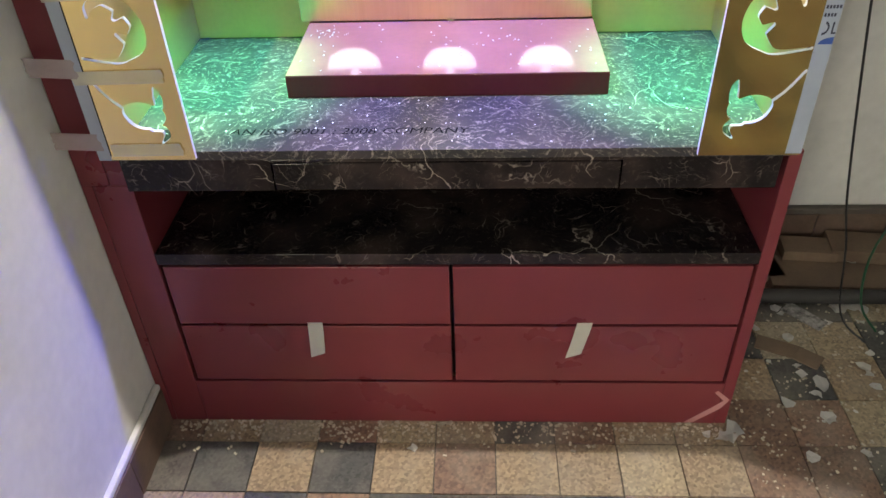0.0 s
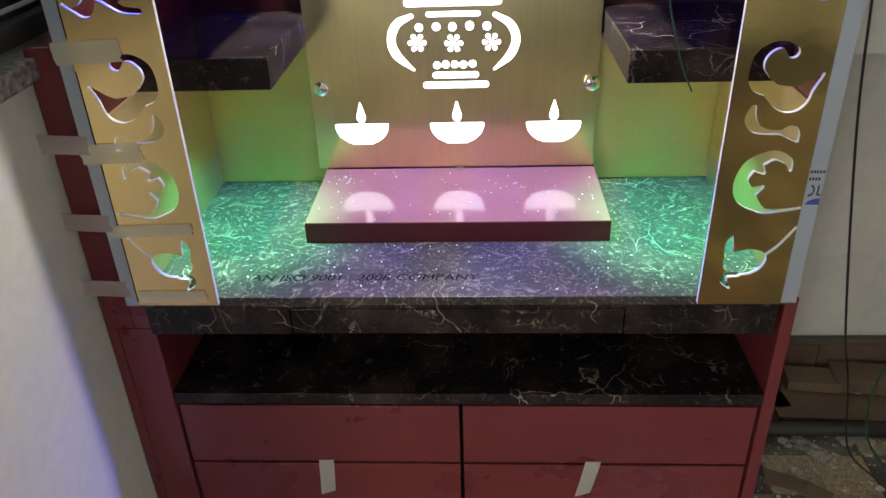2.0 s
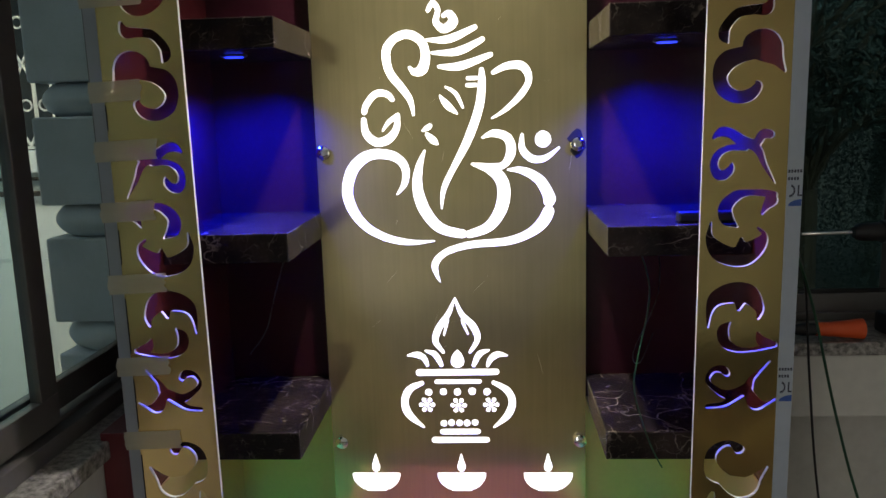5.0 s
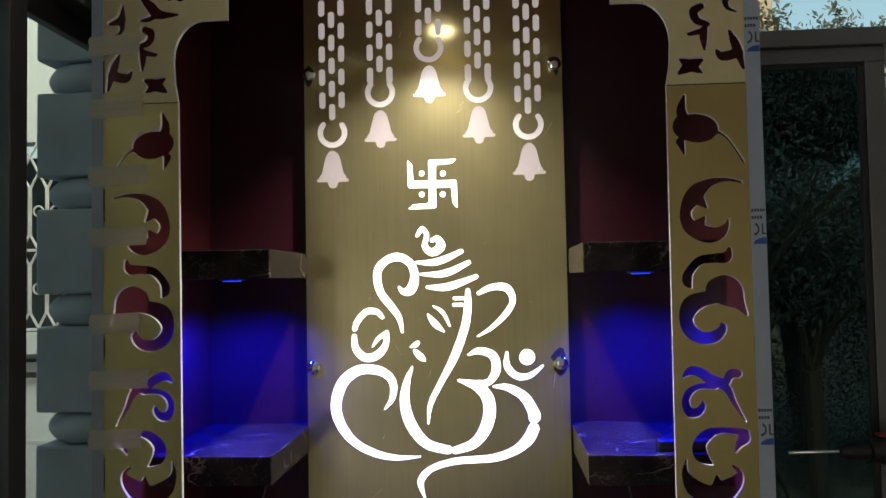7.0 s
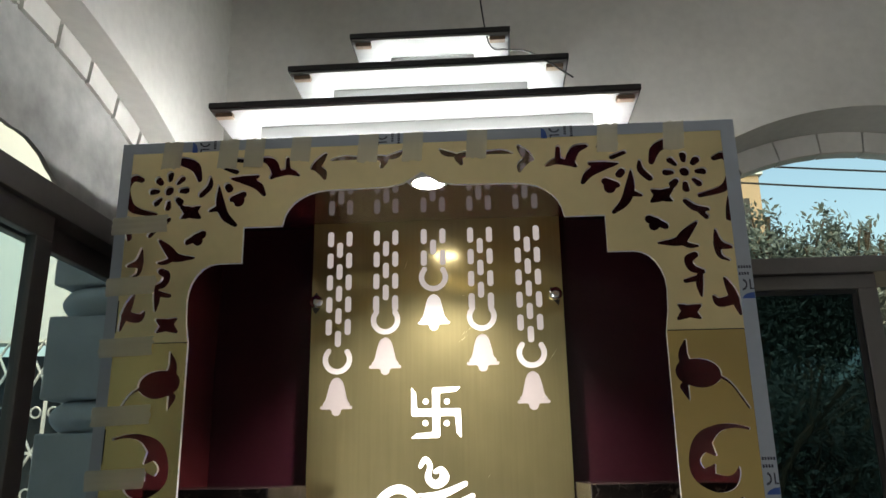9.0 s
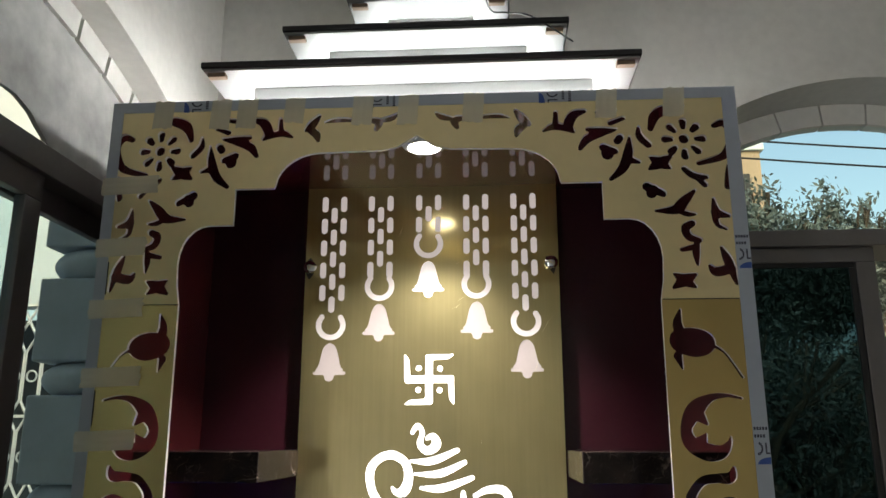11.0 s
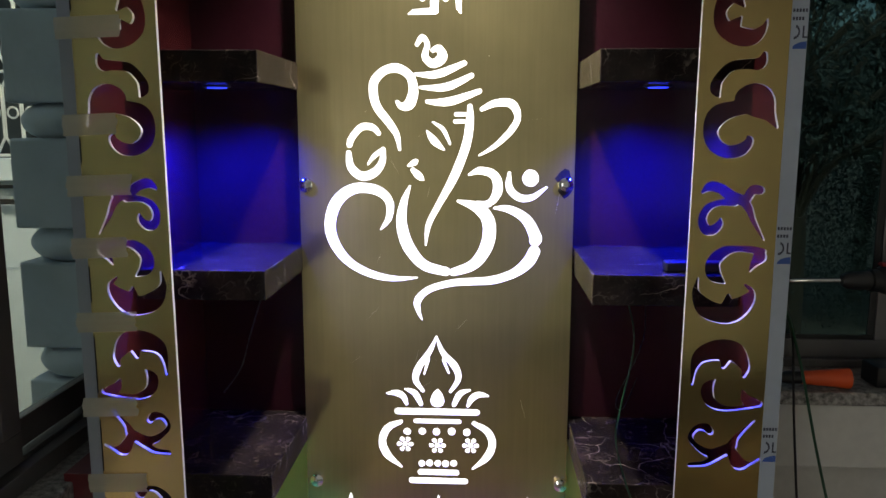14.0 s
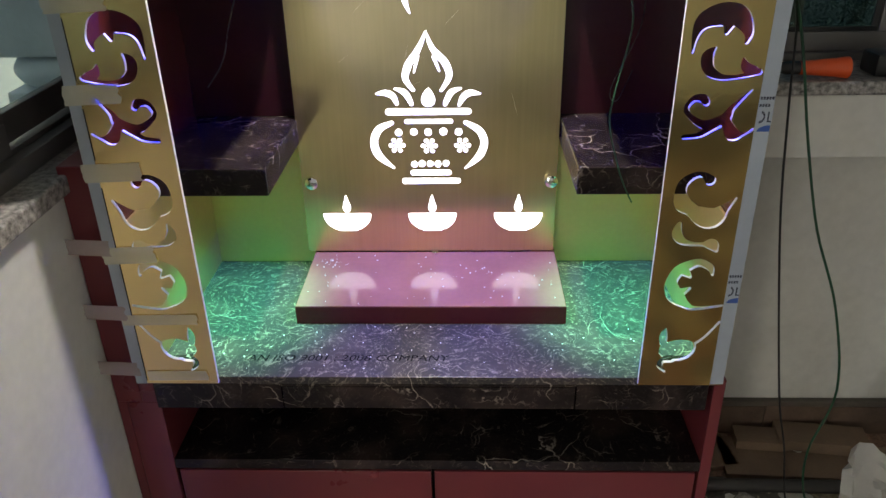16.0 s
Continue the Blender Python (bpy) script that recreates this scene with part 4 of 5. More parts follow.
def turned_cross():
    arm = [[(0, 0, 17), (0, 48, 17)], [(-2, 50, 14), (44, 52, 11)], [(44, 52, 10), (54, 56, 4)]]
    out = []
    for k in range(4):
        c, s = round(math.cos(-k * math.pi / 2)), round(math.sin(-k * math.pi / 2))
        out += [[(a * c - b * s, a * s + b * c, w) for a, b, w in st] for st in arm]
        out.append([((25 * c - 24 * s), (25 * s + 24 * c), 13), ((25 * c - 24 * s), (25 * s + 24 * c) + 0.4, 13)])
    return out


inlays = [("line_figure_inlay", CREST + CURL + TRUNK + ARM + SWEEP + BELLY, GLOW, "lit white flowing line figure"),
          ("pot_inlay", POT_CROWN + POT_BODY + POT_DOTS + shift(petals(6, 12.5, 3, 11, 11), -87, 1031) + shift(petals(6, 12.5, 3, 11, 11), -12, 1029) + shift(petals(6, 12.5, 3, 11, 11), 65, 1030), GLOW, "lit white pot with leaves"),
          ("symbol_inlay", shift(turned_cross(), -19, 2052), GLOW, "lit white auspicious symbol with four dots")]
for x in (-216, -9, 198):
    inlays.append(("oil_lamp_inlay", shift(oil_lamp(), x, 855), GLOW, "lit white oil lamp shape"))
for k, (x, z) in enumerate(((-252, 2137), (-138, 2229), (-22, 2331), (92, 2232), (206, 2142))):
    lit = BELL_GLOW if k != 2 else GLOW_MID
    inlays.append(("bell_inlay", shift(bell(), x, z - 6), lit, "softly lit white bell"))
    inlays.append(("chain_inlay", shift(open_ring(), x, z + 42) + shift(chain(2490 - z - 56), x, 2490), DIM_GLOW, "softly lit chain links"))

plate_loops = [np.array([(-318, 756), (286, 756), (286, 2517), (-318, 2517)], float)]
lit_loops = []
for name, strokes, mat, label in inlays:
    loops = outlines(strokes)
    plate_loops += loops
    lit_loops.append((name, loops, mat, label))
bm = bmesh.new()
sheet(bm, plate_loops, PY, PY + 0.003)
ob = part("gold_plate", bm, BRASS, shrine, "scratched gold mirror plate with lit cut-outs")
ob.data.materials.append(ACRYLIC)
for name, loops, mat, label in lit_loops:
    bm = bmesh.new()
    sheet(bm, loops, PY + 0.0012, PY + 0.0029)
    part(name, bm, mat, ob, label).data.materials.append(ACRYLIC)
block("plate_backing", -0.310, 0.278, PY + 0.0035, PY + 0.008, 0.76, 2.50, ACRYLIC, shrine)
for sx, sz in ((-0.305, 2.318), (0.268, 2.322), (-0.302, 1.631), (0.267, 1.636), (-0.294, 0.940), (0.273, 0.942)):
    bm = bmesh.new()
    lathe(bm, [(0.010, 0.0), (0.0155, -0.002), (0.0165, -0.007), (0.015, -0.011), (0.009, -0.014), (0.004, -0.0145)], (sx, PY - 0.0004, sz), "Y", 18)
    part("mirror_screw", bm, CHROME, ob, "round chrome mirror screw", smooth=True)

# torn backing film round some screws, and hairline scratches
rnd = random.Random(8)
for sx, sz, r in ((0.268, 2.322, 0.026), (0.267, 1.640, 0.030), (-0.305, 2.314, 0.024), (0.274, 0.940, 0.020), (-0.296, 0.936, 0.018)):
    bm = bmesh.new()
    ring = [(sx + r * rnd.uniform(0.5, 1.15) * math.cos(k * math.tau / 11) * 0.75, sz + r * rnd.uniform(0.5, 1.25) * math.sin(k * math.tau / 11)) for k in range(11)]
    bm.faces.new([bm.verts.new((min(max(x, -0.3175), 0.2855), PY - 0.0002, z)) for x, z in ring])
    part("torn_film", bm, BLACK_PLASTIC, ob, "dark torn patch round a screw")
for k in range(26):
    x, z = rnd.uniform(-0.30, 0.26), rnd.uniform(1.05, 2.45)
    a, l = rnd.gauss(1.0, 0.5), rnd.uniform(0.01, 0.06)
    dx, dz = l * math.cos(a), l * math.sin(a)
    bm = bmesh.new()
    bm.faces.new([bm.verts.new((px, PY - 0.00015, pz)) for px, pz in ((x, z), (x + dx * 0.5 + 0.0003, z + dz * 0.5), (x + dx, z + dz), (x + dx * 0.5 - 0.0003, z + dz * 0.5))])
    part("scratch", bm, SCRATCH, ob)

# front panel: an arch-shaped sheet with scrolls
MID = -6.0


def arc(cx, cz, rx, rz, a0, a1, n=9):
    return [(cx + rx * math.cos(radians(a0 + (a1 - a0) * k / n)), cz + rz * math.sin(radians(a0 + (a1 - a0) * k / n))) for k in range(n + 1)]


left_in = [(-422, 697), (-428, 1800), (-430, 2150)]
left_in += [(-436, 2185), (-438, 2225)] + arc(-385, 2225, 53, 70, 180, 90, 6) + [(-340, 2295), (-340, 2364), (-268, 2364)] + arc(-182, 2364, 84, 68, 176, 92, 7) + [(-70, 2434), (-40, 2440), (-12, 2458), (MID, 2461)]
right_in = [(2 * MID - x, z) for x, z in reversed(left_in[:-1])]
edge = [(-585, 697)] + left_in + right_in + [(573, 697), (573, 2540), (-585, 2540)]
side = [[(a, b, w * 1.25 + 1) for a, b, w in st] for st in SCROLL_D + SCROLL_E] + TULIP_TOP + PAISLEY + HOOK_A + COMMA_A + VINE_A + HOOK_B + MOON_A + MOON_B + HOOK_C + VINE_B + COMMA_B + HOOK_D + MOON_C + TULIP_LOW
corner = [[(a, b, w * 1.25 + 1) for a, b, w in st] for st in SCROLL_A + SCROLL_B + SCROLL_C] + shift(petals(8, 28, 10, 15, 19), -489, 2442)
trim_in = lambda x, z: np.maximum(np.maximum(-581 - x, x - 569), z - 2534)
front_loops = [np.array(edge, float)]
for group in (side, corner):
    front_loops += outlines(group, 1.0, trim_in) + outlines(mirror(group, MID), 1.0, trim_in)
bm = bmesh.new()
sheet(bm, front_loops, FY, FY + 0.0078)
# clear film is still on the upper piece and the west leg
SEAM = 2.150
bmesh.ops.bisect_plane(bm, geom=bm.verts[:] + bm.edges[:] + bm.faces[:], plane_co=(0, 0, SEAM), plane_no=(0, 0, 1))
for f in bm.faces:
    c = f.calc_center_median()
    if f.material_index == 0 and (c.z > SEAM or c.x < -0.2):
        f.material_index = 2 if c.z > SEAM else 3
panel = part("front_panel", bm, BRASS_MIRROR, shrine, "gold mirror acrylic arch panel with scroll cut-outs")
panel.data.materials.append(ACRYLIC)
panel.data.materials.append(FILMED_GOLD)
panel.data.materials.append(SOFT_GOLD)
for z0, z1 in ((0.705, 0.98), (1.0, 1.12), (1.17, 1.262), (1.31, 1.41), (1.47, 1.53), (1.70, 1.74), (1.94, 2.0), (2.17, 2.23)):
    block("film_edge", -0.5658, -0.5640, FY - 0.0006, FY - 0.0001, z0, z1, BLACK, panel, "dark lifted edge of the film", bevel=0)
for x0, x1 in ((-0.5635, -0.4295), (0.4195, 0.548)):
    block("panel_seam", x0, x1, FY - 0.0004, FY - 0.0001, SEAM - 0.0008, SEAM + 0.0008, BLACK, panel, "dark butt joint in the panel", bevel=0)
# protective film along the edges, with printed marks
films = [(-0.587, -0.566, 0.697, 2.541), (0.549, 0.574, 0.700, 2.541), (-0.566, 0.549, 2.520, 2.541)]
for x0, x1, z0, z1 in films:
    block("film_strip", x0, x1, FY - 0.0012, FY - 0.0003, z0, z1, FILM, panel, "grey protective film strip", bevel=0)


def film_mark(x, z, turn):
    """A printed mark on the film: two lines of tiny type, a large mark and a blue quarter disc."""
    m = Matrix.Translation((x, FY - 0.0013, z)) @ Matrix.Rotation(turn, 4, "Y")
    bm = bmesh.new()
    for z0, n in ((0.034, 5), (0.022, 4)):
        for k in range(n):
            box(bm, -0.011 + k * 0.0046, -0.0078 + k * 0.0046, -0.0003, 0, z0, z0 + 0.005, m=m)
    box(bm, 0.005, 0.0075, -0.0003, 0, -0.004, 0.014, m=m)
    box(bm, 0.0075, 0.012, -0.0003, 0, -0.004, -0.0015, m=m)
    for k in range(8):
        a = radians(-80 + 20 * k)
        box(bm, -0.008 + 0.008 * math.cos(a) - 0.0012, -0.008 + 0.008 * math.cos(a) + 0.0012, -0.0003, 0, 0.005 + 0.009 * math.sin(a) - 0.002, 0.005 + 0.009 * math.sin(a) + 0.002, m=m)
    part("printed_mark", bm, DARK_PRINT, panel, "dark print on film")
    bm = bmesh.new()
    vs = [bm.verts.new(m @ Vector((0.012, 0, -0.020)))] + [bm.verts.new(m @ Vector((0.012 - 0.021 * math.cos(radians(a)), 0, -0.020 + 0.011 * math.sin(radians(a))))) for a in range(0, 91, 15)]
    bm.faces.new(vs)
    part("printed_mark", bm, BLUE_PRINT, panel, "blue quarter disc print on film")


for z in (0.905, 1.235, 1.567, 1.898, 2.222):
    film_mark(0.5615, z, 0.0)
for x in (-0.429, -0.085, 0.240):
    film_mark(x, 2.530, math.pi / 2)


def tape(x0, x1, z0, z1, y, parent, mat, lean=0.0, name="tape_strip"):
    """A strip of tape with torn ends, lying on a face."""
    bm = bmesh.new()
    n = 6
    rows = []
    for k in range(n + 1):
        f = k / n
        jag = (random.random() - 0.5) * 0.004
        if abs(x1 - x0) > abs(z1 - z0):
            z = z0 + (z1 - z0) * f
            rows.append([(x0 + jag, z), (x1 - (random.random() - 0.5) * 0.006, z + lean)])
        else:
            x = x0 + (x1 - x0) * f
            rows.append([(x, z0 + jag), (x + lean, z1 + (random.random() - 0.5) * 0.004)])
    vs = [[bm.verts.new((x, y - 0.0006 * (k % 2) * 0.4, z)) for x, z in r] for k, r in enumerate(rows)]
    for a, b in zip(vs, vs[1:]):
        bm.faces.new((a[0], b[0], b[1], a[1]))
    ob = part(name, bm, mat, parent, "strip of pale masking tape")
    return ob


for z in (2.373, 2.255, 2.142, 2.021, 1.913, 1.761, 1.663, 1.560, 1.434, 1.285, 1.147, 0.985):
    tape(-0.592, -0.502 + 0.02 * random.random(), z - 0.017, z + 0.017, FY - 0.0022, panel, TAPE, 0.004)
tape(-0.585, -0.44, 0.835, 0.858, FY - 0.0022, panel, TAPE, 0.002)
tape(-0.560, -0.44, 0.705, 0.728, FY - 0.0022, panel, TAPE, 0.001)
for x in (-0.489, -0.379, -0.328, -0.238, -0.109, -0.024, 0.097, 0.340, 0.461):
    tape(x - 0.019, x + 0.019, 2.480 + 0.012 * random.random(), 2.5415, FY - 0.0022, panel, TAPE, 0.004)
for z in (1.005, 0.866, 0.736):
    tape(-0.654, -0.575, z - 0.016, z + 0.016, FY - 0.0026, shrine, FILM_TAPE, -0.004)

# ---- print on the film over the counter ----
def lettering(name, words, size, m, mat, parent, label):
    data = bpy.data.curves.new(name, "FONT")
    data.body, data.size, data.shear, data.resolution_u = words, size, 0.15, 3
    tmp = new(name, data)
    me = bpy.data.meshes.new_from_object(tmp.evaluated_get(bpy.context.evaluated_depsgraph_get()))
    bpy.data.objects.remove(tmp)
    me.transform(m)
    me.materials.append(mat)
    ob = new(name, me)
    ob.parent = parent
    return tagged(ob, label)


ob = lettering("lettering", "AN ISO 9001 : 2008 COMPANY", 0.030, Matrix.Translation((-0.381, 0.036, CT + 0.0006)), MATTE_PRINT, shrine, "dark printed words on clear film")
wide = max(v.co.x for v in ob.data.vertices) - min(v.co.x for v in ob.data.vertices)
for v in ob.data.vertices:
    v.co.x = -0.381 + (v.co.x + 0.381) * 0.42 / wide

# torn edge of the film: slim raised flakes where it has been peeled
for sx, x0 in ((1, -0.55), (-1, 0.545)):
    bm = bmesh.new()
    edge_pts = [(0.0, 0.0), (0.10, 0.0), (0.085, 0.03), (0.10, 0.055), (0.06, 0.075), (0.0, 0.07)]
    vs = [bm.verts.new((x0 + sx * a, -0.0165 + b, CT + 0.0005)) for a, b in edge_pts]
    bm.faces.new(vs)
    part("bare_patch", bm, MARBLE, shrine, "bare dark patch where film is peeled")

# sawdust and shavings on the platform and counter
rnd = random.Random(5)
bm = bmesh.new()
for k in range(170):
    on_top = rnd.random() < 0.55
    x = rnd.uniform(-0.295, 0.283) if on_top else rnd.uniform(-0.53, 0.53)
    y = rnd.uniform(0.182, 0.42) if on_top else rnd.uniform(0.0, 0.17)
    if on_top and rnd.random() < 0.4:
        x, y = (-0.28 + abs(rnd.gauss(0, 0.03)), 0.40 - abs(rnd.gauss(0, 0.02))) if rnd.random() < 0.6 else (0.10 + rnd.gauss(0, 0.06), 0.32 + rnd.gauss(0, 0.04))
    z = (0.7528 if on_top else CT + 0.0005)
    r = rnd.uniform(0.0004, 0.0012)
    a = rnd.random() * 3
    box(bm, -r * rnd.uniform(0.8, 2.4), r, -r, r, 0, r, m=pose(x, y, z, 0, 0, math.degrees(a)))
solid("sawdust", bm, PAPER, "white sawdust specks on the platform and counter", "sawdust", kind="stuff")

# blue plug and black object on the shelves
bm = bmesh.new()
lathe(bm, [(0.004, 0.0), (0.008, 0.001), (0.008, 0.006), (0.003, 0.008)], (-0.004, 0.425, 0.7525), "Z", 12)
solid("screw_cap", bm, CHROME, "small shiny screw cap lying on the platform", "screw cap", smooth=True)
bm = bmesh.new()
box(bm, 0.425, 0.535, 0.16, 0.19, 1.4955, 1.515, 0.004)
solid("pencil_case", bm, BLACK_PLASTIC, "small black bar lying on the blue-lit shelf", "black bar")

# ---- wires ----
def wire(points, r, mat, label, category="wire"):
    bm = bmesh.new()
    tube(bm, points, r, 6)
    return solid("wire", bm, mat, label, category, smooth=True)


wire([(0.600, 0.20, 1.60), (0.66, 0.27, 1.48), (0.715, 0.30, 1.361), (0.738, 0.30, 1.134), (0.769, 0.30, 0.875), (0.847, 0.30, 0.432), (0.891, 0.30, 0.256), (0.93, 0.29, 0.06), (0.99, 0.25, 0.004)], 0.0026, BLACK_PLASTIC, "thin black cable hanging beside the cabinet to the floor")
wire([(0.600, 0.21, 1.62), (0.67, 0.27, 1.46), (0.736, 0.30, 1.296), (0.79, 0.30, 1.08), (0.850, 0.30, 0.875), (0.933, 0.30, 0.673), (0.987, 0.30, 0.433), (0.954, 0.30, 0.238), (0.975, 0.30, 0.086), (1.03, 0.29, 0.004)], 0.0030, GREEN_WIRE, "thin dark green cable hanging beside the cabinet to the floor")
wire([(0.40, 0.46, 1.42), (0.381, 0.20, 1.36), (0.344, 0.115, 1.249), (0.337, 0.11, 1.188), (0.357, 0.11, 1.110), (0.376, 0.12, 1.06), (0.394, 0.12, 1.024)], 0.0016, GREEN_WIRE, "thin green wire hanging over a marble shelf")
wire([(0.45, 0.46, 1.42), (0.42, 0.30, 1.33), (0.37, 0.30, 1.20), (0.40, 0.38, 1.15), (0.44, 0.44, 1.20)], 0.0014, BLACK_PLASTIC, "thin black wire loop inside the shelf bay")
wire([(-0.40, 0.46, 1.43), (-0.366, 0.20, 1.361), (-0.383, 0.18, 1.292), (-0.42, 0.18, 1.241)], 0.0014, BLACK_PLASTIC, "thin black wire hanging inside the shelf bay")
wire([(0.11, 0.20, 3.00), (0.13, 0.20, 2.86), (0.17, 0.18, 2.83), (0.22, 0.13, 2.79), (0.30, 0.08, 2.70)], 0.002, BLACK_PLASTIC, "thin black wire drooping over the canopy steps")

# ---- tools on the sill ----
SILL = 1.158
drill = thing("cordless_drill", "black cordless drill with a long bit standing on the sill", "drill", at=(1.10, 0.56, SILL))


def drill_part(name, fn, mat, label=""):
    bm = bmesh.new()
    fn(bm)
    return part(name, bm, mat, drill, label, smooth=True)


drill_part("drill_bit", lambda b: lathe(b, [(0.0035, -0.30), (0.0045, -0.29), (0.0045, -0.175)], (0, 0, 0.250), "X", 10), CHROME, "long steel bit")
drill_part("chuck", lambda b: lathe(b, [(0.012, -0.178), (0.020, -0.165), (0.022, -0.14), (0.022, -0.115), (0.027, -0.112), (0.027, -0.095)], (0, 0, 0.250), "X", 18), BLACK_PLASTIC)
drill_part("motor_body", lambda b: lathe(b, [(0.027, -0.095), (0.034, -0.08), (0.036, 0.02), (0.030, 0.06), (0.012, 0.068)], (0, 0, 0.252), "X", 18), BLACK_PLASTIC)
drill_part("body_stripe", lambda b: box(b, -0.09, 0.03, -0.012, 0.012, 0.284, 0.292, 0.003), RED_IRON, "red trim stripe")
drill_part("grip", lambda b: box(b, -0.030, 0.018, -0.018, 0.018, 0.045, 0.225, 0.010), BLACK_PLASTIC)
drill_part("trigger", lambda b: box(b, -0.046, -0.028, -0.008, 0.008, 0.165, 0.205, 0.004), RED_IRON, "red trigger")
drill_part("battery", lambda b: box(b, -0.095, 0.045, -0.037, 0.037, 0.0, 0.052, 0.008), BLACK_PLASTIC)
drill.rotation_euler.z = radians(4)

sd = thing("screwdriver", "screwdriver with a flared orange handle lying on the sill", "screwdriver", at=(0.79, 0.515, SILL + 0.0545))
bm = bmesh.new()
lathe(bm, [(0.0155, 0.043), (0.018, 0.08), (0.021, 0.12), (0.0245, 0.146), (0.0245, 0.152), (0.019, 0.154)], (0, 0, 0), "X", 20)
part("handle", bm, ORANGE, sd, "bright orange handle", smooth=True)
bm = bmesh.new()
lathe(bm, [(0.007, -0.02), (0.011, -0.012), (0.013, 0.005), (0.015, 0.012), (0.015, 0.0425)], (0, 0, 0), "X", 18)
part("collar", bm, BLACK_PLASTIC, sd, smooth=True)
bm = bmesh.new()
lathe(bm, [(0.004, -0.14), (0.0045, -0.13), (0.0045, -0.0205)], (0, 0, 0), "X", 10)
part("shank", bm, CHROME, sd, smooth=True)
sd.location.z = SILL + 0.0246

# ---- scraps on the floor ----
def board(x, y, z, lx, ly, lz, turn, tilt=0.0, mat=None, label="dusty brown offcut of board on the floor", name="wood_offcut"):
    bm = bmesh.new()
    box(bm, -lx / 2, lx / 2, -ly / 2, ly / 2, 0, lz, 0.0015)
    ob = solid(name, bm, mat or WOOD, label, "offcut", "offcuts by the wall")
    ob.matrix_world = pose(x, y, z, tilt, 0, turn)
    return ob


board(1.06, 0.52, 0.001, 0.46, 0.165, 0.018, -3)
board(0.80, 0.55, 0.001, 0.13, 0.14, 0.018, 8)
board(0.955, 0.585, 0.0195, 0.14, 0.075, 0.030, -6)
board(1.14, 0.580, 0.0195, 0.26, 0.095, 0.038, -7)
board(0.875, 0.345, 0.001, 0.105, 0.042, 0.006, -48, mat=GRANITE, label="thin grey offcut lying on the floor tiles")
board(0.775, 0.235, 0.001, 0.10, 0.05, 0.004, -25, label="torn piece of brown cardboard on the floor", name="cardboard_scrap")
board(0.835, 0.195, 0.004, 0.06, 0.045, 0.004, -40, 6, label="torn piece of brown cardboard on the floor", name="cardboard_scrap")
bm = bmesh.new()
cyl(bm, (0.70, 0.405, 0.021), (1.40, 0.395, 0.021), 0.019, 0.019, 14)
solid("pipe", bm, DARK_WOOD, "dark plastic pipe lying on the floor", "pipe", smooth=True)

# crumpled white sheet standing up from the scraps
bm = bmesh.new()
n = 10
grid = [[bm.verts.new((1.06 + 0.20 * i / n + 0.02 * noise.noise((i * 0.7, j * 0.7, 0)), 0.30 + 0.05 * noise.noise((i * 0.5, j * 0.5, 4)) - 0.02 * j / n, 0.004 + (0.28 - 0.18 * abs(i / n - 0.2)) * j / n)) for i in range(n + 1)] for j in range(n + 1)]
for j in range(n):
    for i in range(n):
        bm.faces.new((grid[j][i], grid[j][i + 1], grid[j + 1][i + 1], grid[j + 1][i]))
bmesh.ops.solidify(bm, geom=bm.faces, thickness=0.0015)
solid("plastic_sheet", bm, PAPER, "crumpled white plastic sheet standing on the floor", "plastic sheet", smooth=True)


def scrap(x, y, r, seed):
    """A torn, curled flake of white paper or foam."""
    rr = random.Random(seed)
    bm = bmesh.new()
    k = 7
    ring = [bm.verts.new((r * rr.uniform(0.4, 1.2) * math.cos(i * math.tau / k), r * rr.uniform(0.4, 1.2) * math.sin(i * math.tau / k), rr.uniform(0.0, 0.5) * r)) for i in range(k)]
    mid = bm.verts.new((0, 0, 0.001))
    for i in range(k):
        bm.faces.new((mid, ring[i], ring[(i + 1) % k]))
    bmesh.ops.solidify(bm, geom=bm.faces, thickness=0.0008)
    ob = solid("paper_scrap", bm, PAPER, "torn white paper scrap lying on the dusty floor", "paper scrap", "scraps on the floor")
    ob.location = (x, y, 0.0025)
    return ob


rnd = random.Random(11)
for k in range(46):
    x = 0.66 + rnd.random() ** 0.8 * 0.55
    scrap(x, rnd.uniform(-0.12, 0.40), rnd.uniform(0.006, 0.020), k)
for x, y, r in ((0.60, -0.03, 0.028), (0.575, -0.045, 0.02), (0.545, -0.035, 0.014), (-0.09, -0.075, 0.014), (0.84, 0.115, 0.022), (0.965, 0.375, 0.03), (1.00, 0.385, 0.03), (1.03, 0.37, 0.026), (0.95, 0.54, 0.018)):
    scrap(x, y, r, int(x * 1000) + 7)
scrap(1.06, 0.545, 0.02, 99).location.z = 0.0195
bm = bmesh.new()
for k in range(1500):
    if rnd.random() < 0.45:
        x, y = rnd.uniform(-0.62, 0.62), -abs(rnd.gauss(0, 0.03)) - 0.003
    else:
        x, y = rnd.uniform(0.62, 1.3), rnd.uniform(-0.3, 0.45)
    r = rnd.uniform(0.0006, 0.0028)
    box(bm, -r * rnd.uniform(0.8, 3), r, -r, r, 0, r, m=pose(x, y, 0.002, 0, 0, rnd.uniform(0, 180)))
solid("wood_chips", bm, material("chips", (0.52, 0.45, 0.34), 0.9, vary=0.4, scale=40), "fine pale wood chips and dust on the floor", "wood chips", kind="stuff")
